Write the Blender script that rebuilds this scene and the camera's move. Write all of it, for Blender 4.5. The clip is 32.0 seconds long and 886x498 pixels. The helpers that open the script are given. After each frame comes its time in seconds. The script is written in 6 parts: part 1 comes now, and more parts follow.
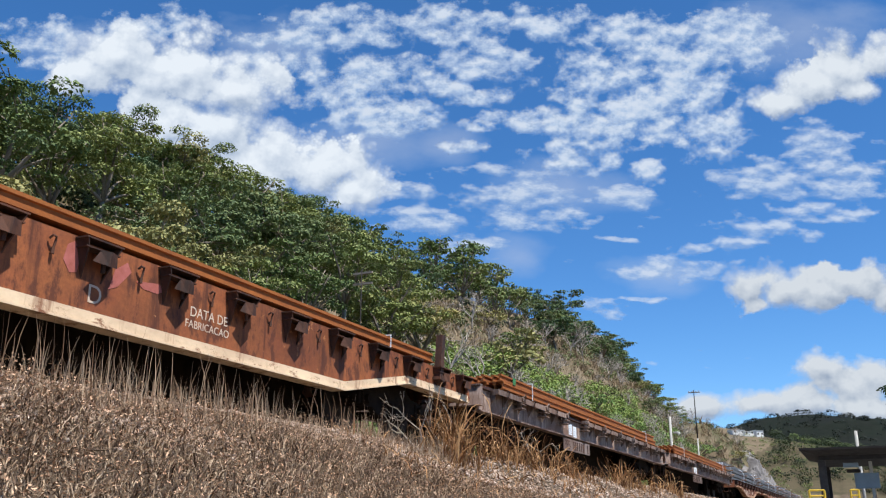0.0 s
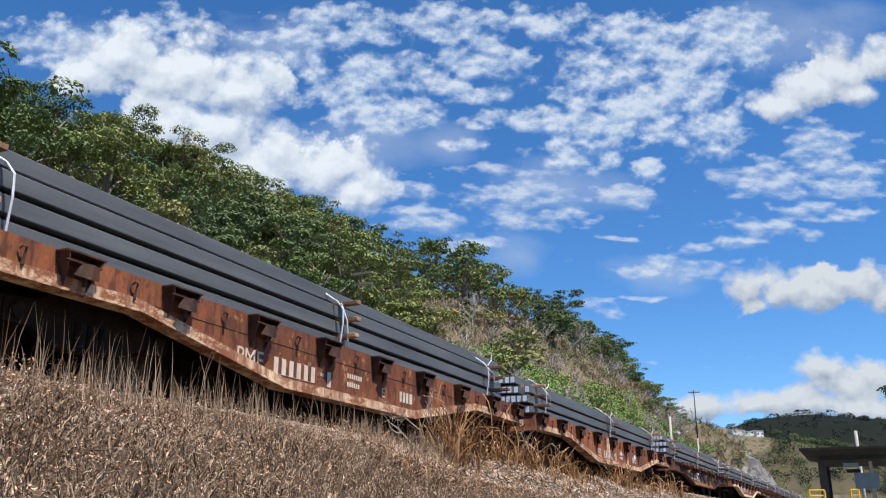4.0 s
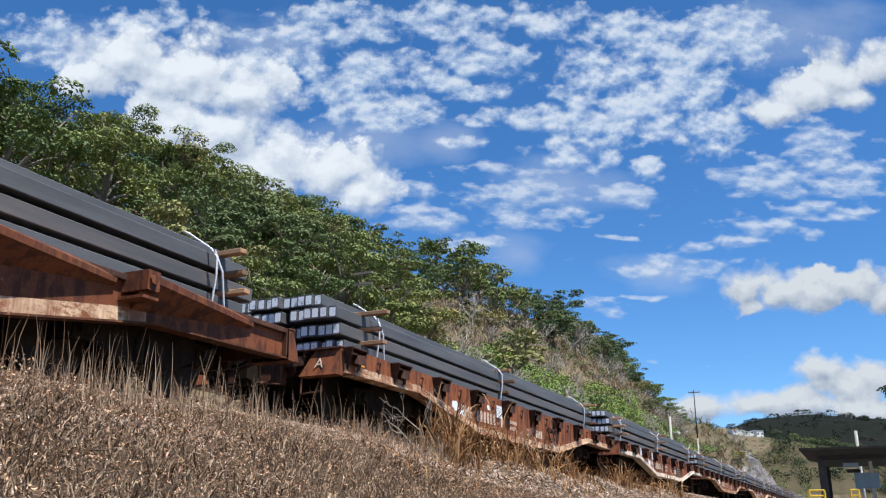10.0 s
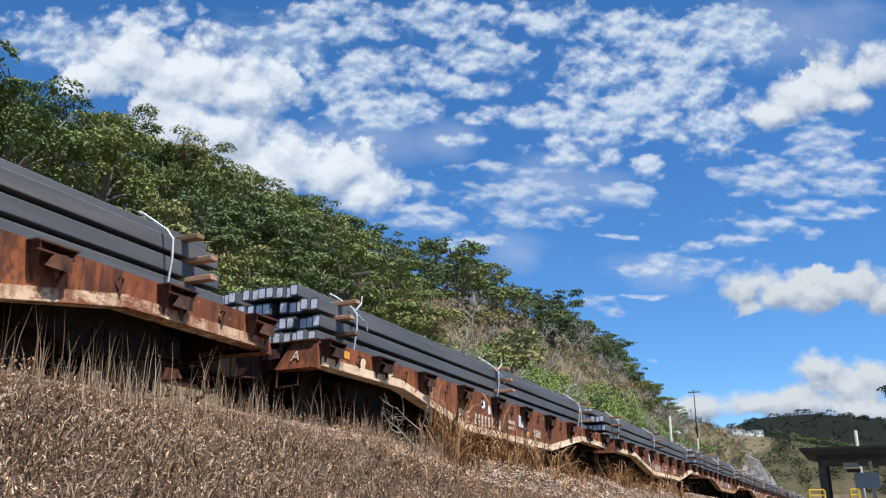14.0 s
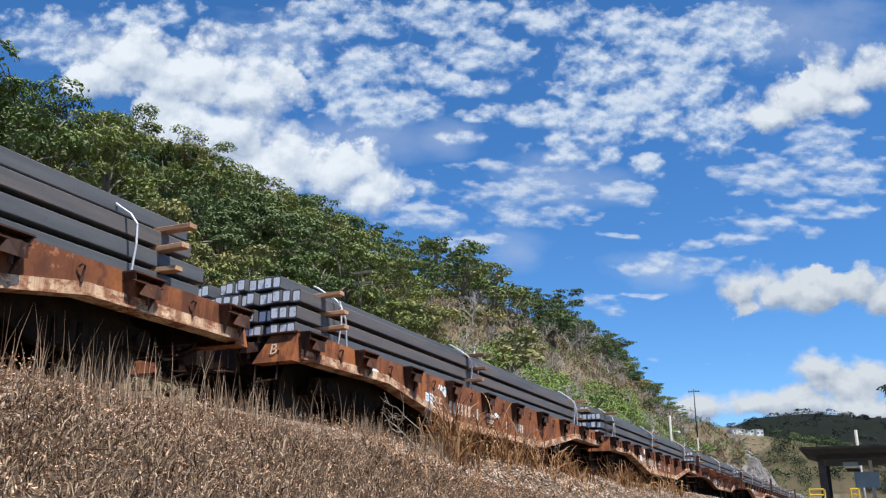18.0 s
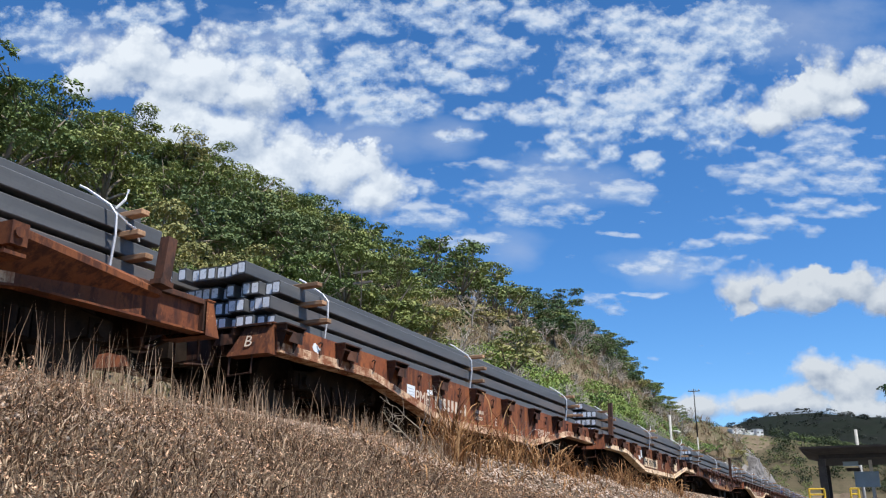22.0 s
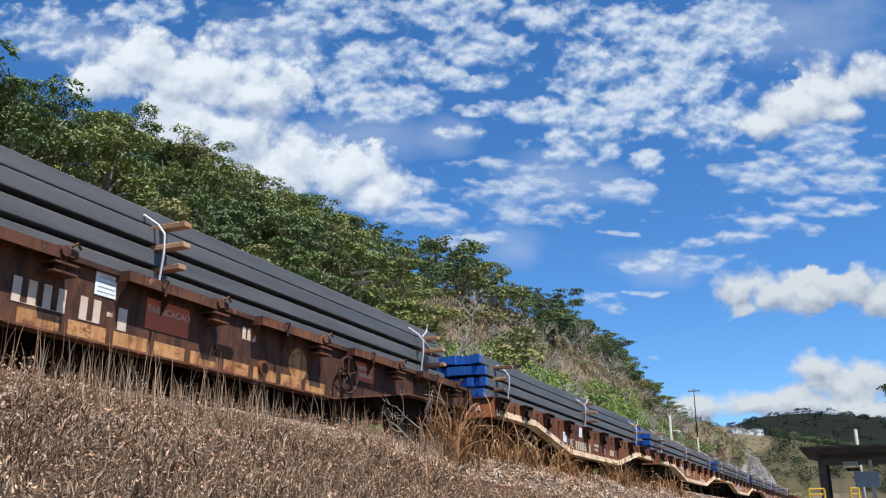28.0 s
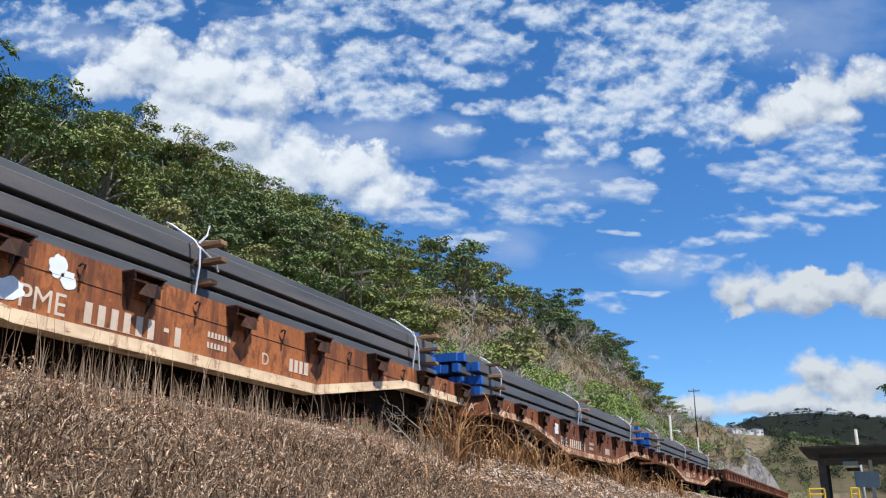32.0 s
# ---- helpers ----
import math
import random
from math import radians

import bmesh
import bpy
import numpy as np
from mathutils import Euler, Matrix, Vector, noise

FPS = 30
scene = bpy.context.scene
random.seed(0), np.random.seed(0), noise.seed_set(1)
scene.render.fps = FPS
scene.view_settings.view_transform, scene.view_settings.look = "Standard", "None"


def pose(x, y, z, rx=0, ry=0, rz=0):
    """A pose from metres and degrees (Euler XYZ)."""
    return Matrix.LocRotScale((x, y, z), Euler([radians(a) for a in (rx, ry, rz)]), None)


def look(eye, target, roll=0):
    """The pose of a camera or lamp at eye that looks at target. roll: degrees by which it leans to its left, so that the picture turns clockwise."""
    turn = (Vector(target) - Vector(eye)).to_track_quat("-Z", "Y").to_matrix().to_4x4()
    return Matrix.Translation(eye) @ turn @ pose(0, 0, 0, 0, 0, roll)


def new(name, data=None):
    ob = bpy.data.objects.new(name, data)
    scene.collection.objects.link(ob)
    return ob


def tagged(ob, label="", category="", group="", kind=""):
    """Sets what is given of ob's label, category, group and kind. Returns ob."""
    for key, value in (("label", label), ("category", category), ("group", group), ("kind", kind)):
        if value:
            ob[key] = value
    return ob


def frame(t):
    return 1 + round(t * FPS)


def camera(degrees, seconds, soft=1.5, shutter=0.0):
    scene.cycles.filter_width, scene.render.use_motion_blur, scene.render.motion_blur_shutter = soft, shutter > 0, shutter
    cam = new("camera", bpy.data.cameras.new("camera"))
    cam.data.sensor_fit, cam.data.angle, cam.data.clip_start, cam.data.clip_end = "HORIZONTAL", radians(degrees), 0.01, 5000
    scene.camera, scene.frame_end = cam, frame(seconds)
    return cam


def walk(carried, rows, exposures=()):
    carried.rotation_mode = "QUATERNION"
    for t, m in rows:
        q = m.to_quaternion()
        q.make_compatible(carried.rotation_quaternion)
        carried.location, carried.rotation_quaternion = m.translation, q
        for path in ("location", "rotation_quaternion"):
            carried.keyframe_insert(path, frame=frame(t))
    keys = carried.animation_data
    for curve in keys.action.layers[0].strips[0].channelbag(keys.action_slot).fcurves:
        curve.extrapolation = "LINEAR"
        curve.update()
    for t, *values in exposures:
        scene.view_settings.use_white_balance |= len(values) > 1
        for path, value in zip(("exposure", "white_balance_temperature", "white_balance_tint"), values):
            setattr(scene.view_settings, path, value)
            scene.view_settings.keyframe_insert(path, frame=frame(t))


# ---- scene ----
# the camera stands beside the line at eye height; x runs along the track, y across it, z up
EYE = (0.0, 0.0, 1.5)
cam = camera(53.08, 32.0, soft=1.2)
PITCH, YAW = 17.3, 24.604


def aim(pitch, yaw):
    return pose(*EYE, 90 + pitch, 0, yaw - 90)


walk(cam, [(0.0, aim(PITCH, YAW)), (10.0, aim(PITCH, YAW)), (22.0, aim(PITCH - 0.08, YAW)), (32.0, aim(PITCH - 0.09, YAW))],
     exposures=[(0.0, 0.64, 6160, 9), (32.0, 0.64, 6160, 9)])

SPEED = 11.3        # metres a second, towards -x
TRACK_Y = 7.35      # centre line of the track
RAIL_Z = 2.8        # top of the rails
WIDE = 2.7          # wagon width

# ---- sky and sun ----
SUN_FROM = Vector((-0.13, -0.43, 0.88)).normalized()
world = bpy.data.worlds.new("world")
scene.world = world
world.use_nodes = True
wn = world.node_tree.nodes
sky = wn.new("ShaderNodeTexSky")
sky.sky_type = "NISHITA"
sky.sun_disc = False
sky.sun_elevation = math.asin(SUN_FROM.z)
sky.sun_rotation = math.atan2(SUN_FROM.x, SUN_FROM.y)
sky.altitude, sky.air_density, sky.dust_density, sky.ozone_density = 1500, 1.0, 0.0, 6.0
deep = wn.new("ShaderNodeHueSaturation")
deep.inputs["Saturation"].default_value = 1.17
world.node_tree.links.new(sky.outputs[0], deep.inputs["Color"])
world.node_tree.links.new(deep.outputs[0], wn["Background"].inputs[0])
wn["Background"].inputs[1].default_value = 0.103
sun = new("sun", bpy.data.lights.new("sun", "SUN"))
sun.data.energy, sun.data.angle, sun.data.color = 5.0, radians(0.55), (1.0, 0.94, 0.84)
sun.matrix_world = look(SUN_FROM * 50, (0, 0, 0))


# ---- materials ----
class Nodes:
    """A node material with short calls."""

    def __init__(self, name):
        self.mat = bpy.data.materials.new(name)
        self.mat.use_nodes = True
        self.tree = self.mat.node_tree
        self.bsdf = self.tree.nodes["Principled BSDF"]
        self.out = self.tree.nodes["Material Output"]

    def node(self, kind, **inputs):
        n = self.tree.nodes.new("ShaderNode" + kind)
        for key, value in inputs.items():
            self.put(n.inputs[key.replace("_", " ")], value)
        return n

    def put(self, socket, value):
        if isinstance(value, bpy.types.NodeSocket):
            self.tree.links.new(value, socket)
        else:
            socket.default_value = value

    def math(self, op, a, b=0.0, c=0.0, clamp=False):
        n = self.tree.nodes.new("ShaderNodeMath")
        n.operation, n.use_clamp = op, clamp
        for i, v in enumerate((a, b, c)):
            self.put(n.inputs[i], v)
        return n.outputs[0]

    def coords(self, scale=(1, 1, 1), shift=(0, 0, 0)):
        c = self.tree.nodes.new("ShaderNodeTexCoord")
        m = self.node("Mapping", Scale=scale, Location=shift)
        self.put(m.inputs["Vector"], c.outputs["Object"])
        return m.outputs[0]

    def spread(self, vector):
        """Shifts a pattern from object to object."""
        info = self.tree.nodes.new("ShaderNodeObjectInfo")
        n = self.tree.nodes.new("ShaderNodeVectorMath")
        n.operation = "MULTIPLY_ADD"
        self.put(n.inputs[0], info.outputs["Random"])
        n.inputs[1].default_value = (37.0, 11.0, 23.0)
        self.put(n.inputs[2], vector)
        return n.outputs[0]

    def rand(self):
        return self.tree.nodes.new("ShaderNodeObjectInfo").outputs["Random"]

    def island(self):
        return self.tree.nodes.new("ShaderNodeNewGeometry").outputs["Random Per Island"]

    def noise(self, vector, scale, detail=4.0, rough=0.6):
        n = self.node("TexNoise", Scale=scale, Detail=detail, Roughness=rough)
        self.put(n.inputs["Vector"], vector)
        return n.outputs["Fac"]

    def ramp(self, fac, *stops):
        n = self.tree.nodes.new("ShaderNodeValToRGB")
        e = n.color_ramp.elements
        while len(e) < len(stops):
            e.new(0.5)
        for el, (p, c) in zip(e, stops):
            el.position = p
            el.color = (*c, 1) if isinstance(c, tuple) else (c, c, c, 1)
        self.put(n.inputs[0], fac)
        return n.outputs[0]

    def mix(self, fac, a, b, kind="MIX"):
        n = self.tree.nodes.new("ShaderNodeMix")
        n.data_type, n.blend_type = "RGBA", kind
        self.put(n.inputs[0], fac)
        for s, v in ((n.inputs[6], a), (n.inputs[7], b)):
            self.put(s, (*v, 1) if isinstance(v, tuple) else v)
        return n.outputs[2]

    def bump(self, height, strength=0.3, distance=0.01):
        n = self.node("Bump", Strength=strength, Distance=distance)
        self.put(n.inputs["Height"], height)
        self.put(self.bsdf.inputs["Normal"], n.outputs[0])

    def done(self, colour, rough=0.8, metal=0.0, spec=0.3):
        self.put(self.bsdf.inputs["Base Color"], (*colour, 1) if isinstance(colour, tuple) else colour)
        self.put(self.bsdf.inputs["Roughness"], rough)
        self.put(self.bsdf.inputs["Metallic"], metal)
        self.put(self.bsdf.inputs["Specular IOR Level"], spec)
        return self.mat


def rusty_paint(name, paint, rust, dark, amount=0.5):
    """Old wagon paint: rust blotches, drips that run down and fine grain."""
    n = Nodes(name)
    v = n.spread(n.coords())
    drip = n.spread(n.coords((5.0, 5.0, 0.5)))
    blotch = n.noise(v, 1.1, 8, 0.72)
    wide = n.noise(v, 0.55, 3, 0.5)
    runs = n.noise(drip, 1.6, 4, 0.6)
    fine = n.noise(v, 26, 4, 0.7)
    c = n.mix(n.ramp(blotch, (amount - 0.14, 0.0), (amount + 0.12, 1.0)), paint, rust)
    c = n.mix(n.ramp(runs, (0.50, 0.0), (0.64, 0.85)), c, dark)
    c = n.mix(n.ramp(fine, (0.35, 0.0), (0.75, 0.45)), c, dark)
    c = n.mix(n.ramp(wide, (0.42, 0.0), (0.66, 0.6)), c, dark)
    chips = n.noise(v, 7.0, 6, 0.75)
    c = n.mix(n.ramp(n.math("MULTIPLY", chips, n.math("ADD", wide, 0.5)), (0.66, 0.0), (0.72, 0.55)), c, tuple(min(0.5, k * 1.9 + 0.03) for k in rust))
    stain = n.noise(n.spread(n.coords((2.2, 2.2, 1.0))), 2.6, 7, 0.7)
    c = n.mix(n.ramp(stain, (0.51, 0.0), (0.60, 0.8)), c, dark)
    tone = n.mix(n.rand(), (0.72, 0.70, 0.70), (1.3, 1.18, 1.08))
    c = n.mix(1.0, c, tone, "MULTIPLY")
    n.bump(fine, 0.35, 0.006)
    return n.done(c, n.ramp(blotch, (0.3, 0.62), (0.7, 0.9)), 0.0, 0.25)


def chipped_paint(name, paint, rust, amount):
    """A pale painted band, chipped down to rust."""
    n = Nodes(name)
    v = n.spread(n.coords((1.0, 1.0, 2.0)))
    big = n.noise(v, 3.4, 9, 0.78)
    drip = n.noise(n.spread(n.coords((2.6, 2.6, 0.22))), 1.8, 7, 0.72)
    grime = n.noise(v, 1.6, 6, 0.7)
    c = n.mix(n.ramp(grime, (0.38, 0.0), (0.72, 0.75)), paint, tuple(0.45 * p + 0.55 * r for p, r in zip(paint, rust)))
    c = n.mix(n.ramp(drip, (amount - 0.05, 0.0), (amount + 0.09, 0.9)), c, rust)
    c = n.mix(n.ramp(big, (amount - 0.02, 0.0), (amount + 0.07, 1.0)), c, rust)
    n.bump(big, 0.25, 0.004)
    return n.done(c, 0.75, 0.0, 0.25)


def mill_steel(name):
    """Blue-grey scale of hot rolled billets, with faint rust along some."""
    n = Nodes(name)
    v = n.spread(n.coords((0.25, 3.0, 3.0)))
    streak = n.noise(v, 2.0, 5, 0.6)
    fine = n.noise(n.spread(n.coords()), 30, 3, 0.6)
    c = n.ramp(streak, (0.3, (0.062, 0.063, 0.066)), (0.7, (0.115, 0.115, 0.117)))
    worn = n.math("MULTIPLY", n.ramp(n.rand(), (0.72, 0.0), (0.95, 0.6)), n.ramp(streak, (0.4, 0.2), (0.65, 1.0)))
    c = n.mix(worn, c, (0.16, 0.105, 0.075))
    c = n.mix(n.ramp(fine, (0.5, 0.0), (0.8, 0.35)), c, (0.05, 0.05, 0.055))
    n.bump(fine, 0.2, 0.002)
    return n.done(c, 0.55, 0.0, 0.4)


def end_paint(name, colour, bare):
    n = Nodes(name)
    v = n.spread(n.coords())
    big = n.noise(v, 14, 4, 0.7)
    c = n.mix(n.ramp(big, (0.56, 0.0), (0.66, 0.85)), colour, bare)
    c = n.mix(n.math("MULTIPLY", n.rand(), 0.18), c, bare)
    return n.done(c, 0.6, 0.0, 0.35)


def timber(name, a, b):
    n = Nodes(name)
    v = n.spread(n.coords((14.0, 1.6, 14.0)))
    grain = n.noise(v, 2.6, 5, 0.65)
    c = n.ramp(grain, (0.3, a), (0.7, b))
    tone = n.mix(n.rand(), (0.42, 0.40, 0.40), (1.35, 1.3, 1.3))
    n.bump(grain, 0.5, 0.006)
    return n.done(n.mix(1.0, c, tone, "MULTIPLY"), 0.85)


def plain(name, a, b, scale=6.0, rough=0.8, metal=0.0, bump=0.2, spec=0.3):
    """Two tones of one colour in blotches and grain."""
    n = Nodes(name)
    v = n.spread(n.coords())
    big, fine = n.noise(v, scale, 5, 0.65), n.noise(v, scale * 9, 3, 0.6)
    c = n.mix(n.ramp(big, (0.32, 0.0), (0.68, 1.0)), a, b)
    c = n.mix(n.ramp(fine, (0.4, 0.0), (0.85, 0.3)), c, tuple(x * 0.45 for x in a))
    n.bump(fine, bump, 0.005)
    return n.done(c, rough, metal, spec)


def leafy(name, tones, back=0.10):
    """Leaves: each leaf its own tone, light passing through a little."""
    n = Nodes(name)
    stops = [(i / (len(tones) - 1), c) for i, c in enumerate(tones)]
    c = n.ramp(n.island(), *stops)
    tone = n.mix(n.rand(), (0.62, 0.72, 0.66), (1.38, 1.20, 0.98))
    c = n.mix(1.0, c, tone, "MULTIPLY")
    n.done(c, 0.6, 0.0, 0.18)
    t = n.node("BsdfTranslucent")
    n.put(t.inputs[0], c)
    m = n.node("MixShader")
    n.put(m.inputs[0], back)
    n.put(m.inputs[1], n.bsdf.outputs[0])
    n.put(m.inputs[2], t.outputs[0])
    n.put(n.out.inputs[0], m.outputs[0])
    return n.mat


RUST_BROWN = rusty_paint("oxide_red_wagon_paint", (0.200, 0.063, 0.028), (0.303, 0.111, 0.040), (0.061, 0.024, 0.016))
RUST_DARK = rusty_paint("dark_rusted_steel", (0.070, 0.036, 0.026), (0.13, 0.055, 0.030), (0.030, 0.018, 0.015))
RUST_DEEP = rusty_paint("deep_brown_wagon_paint", (0.125, 0.052, 0.031), (0.19, 0.080, 0.038), (0.045, 0.022, 0.016))
RUST_ORANGE = rusty_paint("orange_rusted_paint", (0.376, 0.140, 0.046), (0.273, 0.096, 0.038), (0.098, 0.039, 0.022))
GREY_WAGON = rusty_paint("grey_wagon_paint", (0.350, 0.289, 0.254), (0.228, 0.149, 0.114), (0.123, 0.079, 0.061), 0.55)
CREAM = chipped_paint("chipped_cream_band", (0.746, 0.575, 0.383), (0.202, 0.076, 0.036), 0.58)
CREAM_WORN = chipped_paint("worn_cream_band", (0.672, 0.482, 0.314), (0.213, 0.078, 0.036), 0.50)
ORANGE_BAND = chipped_paint("orange_band", (0.50, 0.26, 0.10), (0.17, 0.062, 0.028), 0.52)
WHITE_BAND = chipped_paint("white_band", (0.700, 0.603, 0.486), (0.214, 0.087, 0.049), 0.60)
STEEL = mill_steel("billet_mill_scale")
END_WHITE = end_paint("white_end_paint", (0.88, 0.88, 0.90), (0.34, 0.34, 0.36))
END_BLUE = end_paint("blue_end_paint", (0.020, 0.115, 0.42), (0.05, 0.10, 0.22))
TIMBER = timber("dunnage_timber", (0.270, 0.145, 0.077), (0.432, 0.280, 0.165))
STRAP = plain("white_strap", (0.75, 0.75, 0.77), (0.62, 0.62, 0.64), 20, 0.5)
IRON = plain("greasy_iron", (0.013, 0.010, 0.008), (0.030, 0.020, 0.014), 5, 0.9, spec=0.06)
WHEEL_STEEL = plain("wheel_steel", (0.024, 0.020, 0.018), (0.048, 0.036, 0.030), 6, 0.75, spec=0.12)
RAIL_RUST = plain("orange_rail_rust", (0.325, 0.108, 0.024), (0.23, 0.073, 0.020), 3, 0.85)
RAIL_HEAD = plain("polished_rail", (0.30, 0.27, 0.25), (0.20, 0.16, 0.13), 8, 0.35, 0.8)
LETTER = chipped_paint("lettering_paint", (0.602, 0.492, 0.390), (0.292, 0.139, 0.078), 0.66)
PAPER = plain("paper_notice", (0.78, 0.80, 0.82), (0.68, 0.70, 0.73), 12, 0.7)
PRINT = plain("grey_print", (0.22, 0.24, 0.28), (0.30, 0.32, 0.36), 12, 0.7)
BLACK_PAINT = plain("black_stencil", (0.02, 0.02, 0.02), (0.04, 0.035, 0.03), 12, 0.8)
RED_PAINT = plain("red_panel", (0.546, 0.114, 0.057), (0.442, 0.114, 0.057), 8, 0.7)
LABEL_ORANGE = plain("orange_label", (0.75, 0.33, 0.03), (0.62, 0.28, 0.05), 9, 0.6)
YELLOW = plain("yellow_paint", (0.72, 0.46, 0.03), (0.55, 0.35, 0.04), 9, 0.6)
PINK = plain("faded_red_marking", (0.42, 0.13, 0.11), (0.30, 0.085, 0.06), 9, 0.8)
CONCRETE = plain("pale_concrete", (0.450, 0.432, 0.396), (0.360, 0.342, 0.315), 4, 0.9)
DARK_ROOF = plain("dark_roof_sheet", (0.024, 0.021, 0.020), (0.042, 0.037, 0.034), 3, 0.8, spec=0.1)
POST_GREY = plain("dark_post", (0.040, 0.037, 0.035), (0.065, 0.058, 0.054), 5, 0.8, spec=0.1)
PANEL_BLUE = plain("blue_grey_panel", (0.17, 0.23, 0.29), (0.21, 0.27, 0.33), 3, 0.6)
WOOD_POLE = plain("weathered_pole", (0.19, 0.16, 0.13), (0.28, 0.24, 0.20), 5, 0.9)
BARK = plain("bark", (0.16, 0.13, 0.10), (0.24, 0.20, 0.16), 5, 0.9, bump=0.6)
PALE_BARK = plain("pale_dry_twig", (0.450, 0.375, 0.300), (0.330, 0.270, 0.210), 5, 0.9)
WHITEWASH = plain("whitewashed_wall", (0.78, 0.77, 0.74), (0.66, 0.65, 0.62), 3, 0.9)
SLEEPER = plain("sleeper_concrete", (0.154, 0.125, 0.101), (0.110, 0.085, 0.069), 4, 0.9)
LEAF_GREEN = leafy("leaf_green", ((0.094, 0.133, 0.046), (0.144, 0.189, 0.066), (0.204, 0.242, 0.103)))
LEAF_DEEP = leafy("leaf_deep_green", ((0.061, 0.098, 0.046), (0.096, 0.143, 0.066), (0.144, 0.189, 0.096)))
# far woods: a cloud's shadow is painted into these leaf tones
LEAF_FAR = leafy("far_cloud_shaded_foliage", ((0.008, 0.013, 0.009), (0.013, 0.018, 0.013), (0.020, 0.025, 0.017)))
# shade of the gaps between crowns put into the tones; also the dark valley bushes
LEAF_UNDER = leafy("gap_shade_and_dark_leaves", ((0.019, 0.032, 0.013), (0.031, 0.046, 0.019), (0.047, 0.064, 0.028)))
DRY_BARK = plain("dry_grey_bark", (0.27, 0.235, 0.20), (0.38, 0.335, 0.29), 5, 0.9, bump=0.4)
LEAF_OLIVE = leafy("leaf_olive", ((0.155, 0.167, 0.073), (0.217, 0.224, 0.097), (0.290, 0.282, 0.143)))
LEAF_BRIGHT = leafy("leaf_bright_green", ((0.102, 0.173, 0.047), (0.167, 0.251, 0.076), (0.245, 0.312, 0.116)))
DRY_LEAF = leafy("dry_grey_twigs", ((0.199, 0.139, 0.100), (0.306, 0.221, 0.159), (0.414, 0.315, 0.228)), 0.15)
GRASS_GREY = leafy("dry_grey_brown_grass", ((0.050, 0.030, 0.022), (0.166, 0.105, 0.075), (0.332, 0.224, 0.164), (0.572, 0.427, 0.336)), 0.15)
GRASS_STRAW = leafy("straw_stalks", ((0.200, 0.123, 0.085), (0.358, 0.239, 0.176), (0.547, 0.415, 0.330)), 0.1)
GREEN_PAINT = plain("green_marking", (0.03, 0.20, 0.07), (0.05, 0.14, 0.05), 9, 0.8)
GRASS_ORANGE = leafy("rust_brown_dry_grass", ((0.127, 0.048, 0.021), (0.380, 0.158, 0.065), (0.705, 0.375, 0.193)), 0.12)
GRASS_SLOPE = leafy("pale_slope_grass", ((0.139, 0.108, 0.062), (0.207, 0.166, 0.098), (0.277, 0.227, 0.137)), 0.2)


def ballast_material():
    n = Nodes("ballast_stone")
    c = n.ramp(n.island(), (0.0, (0.12, 0.078, 0.053)), (0.4, (0.27, 0.190, 0.134)), (0.8, (0.41, 0.305, 0.228)), (1.0, (0.54, 0.44, 0.36)))
    fine = n.noise(n.coords(), 60, 3)
    n.bump(fine, 0.4, 0.004)
    return n.done(c, 0.9)


def soil_material(name, tones, scale):
    n = Nodes(name)
    v = n.coords()
    big, mid, fine = n.noise(v, scale, 5, 0.6), n.noise(v, scale * 7, 5, 0.65), n.noise(v, scale * 60, 4, 0.7)
    c = n.ramp(big, (0.35, tones[0]), (0.5, tones[1]), (0.65, tones[2]))
    c = n.mix(n.ramp(mid, (0.4, 0.0), (0.7, 0.8)), c, tones[3])
    c = n.mix(n.ramp(fine, (0.4, 0.0), (0.8, 0.5)), c, tuple(x * 0.4 for x in tones[0]))
    n.bump(fine, 0.6, 0.1)
    return n.done(c, 0.95, 0, 0.02)


BALLAST = ballast_material()
HILL_SOIL = soil_material("dry_hill_ground", ((0.113, 0.088, 0.057), (0.156, 0.120, 0.080), (0.084, 0.092, 0.045), (0.198, 0.157, 0.106)), 0.06)
# far hill ground, its greens darkened to imitate a cloud's shadow
FAR_SHADED = soil_material("far_hill_in_cloud_shade", ((0.011, 0.014, 0.011), (0.014, 0.019, 0.014), (0.013, 0.015, 0.014), (0.020, 0.021, 0.018)), 0.012)
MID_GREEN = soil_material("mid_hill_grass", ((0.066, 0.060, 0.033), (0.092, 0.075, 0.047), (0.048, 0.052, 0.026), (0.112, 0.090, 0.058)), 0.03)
ROCK = soil_material("grey_cut_rock", ((0.150, 0.138, 0.132), (0.220, 0.205, 0.198), (0.105, 0.095, 0.090), (0.270, 0.250, 0.238)), 0.15)


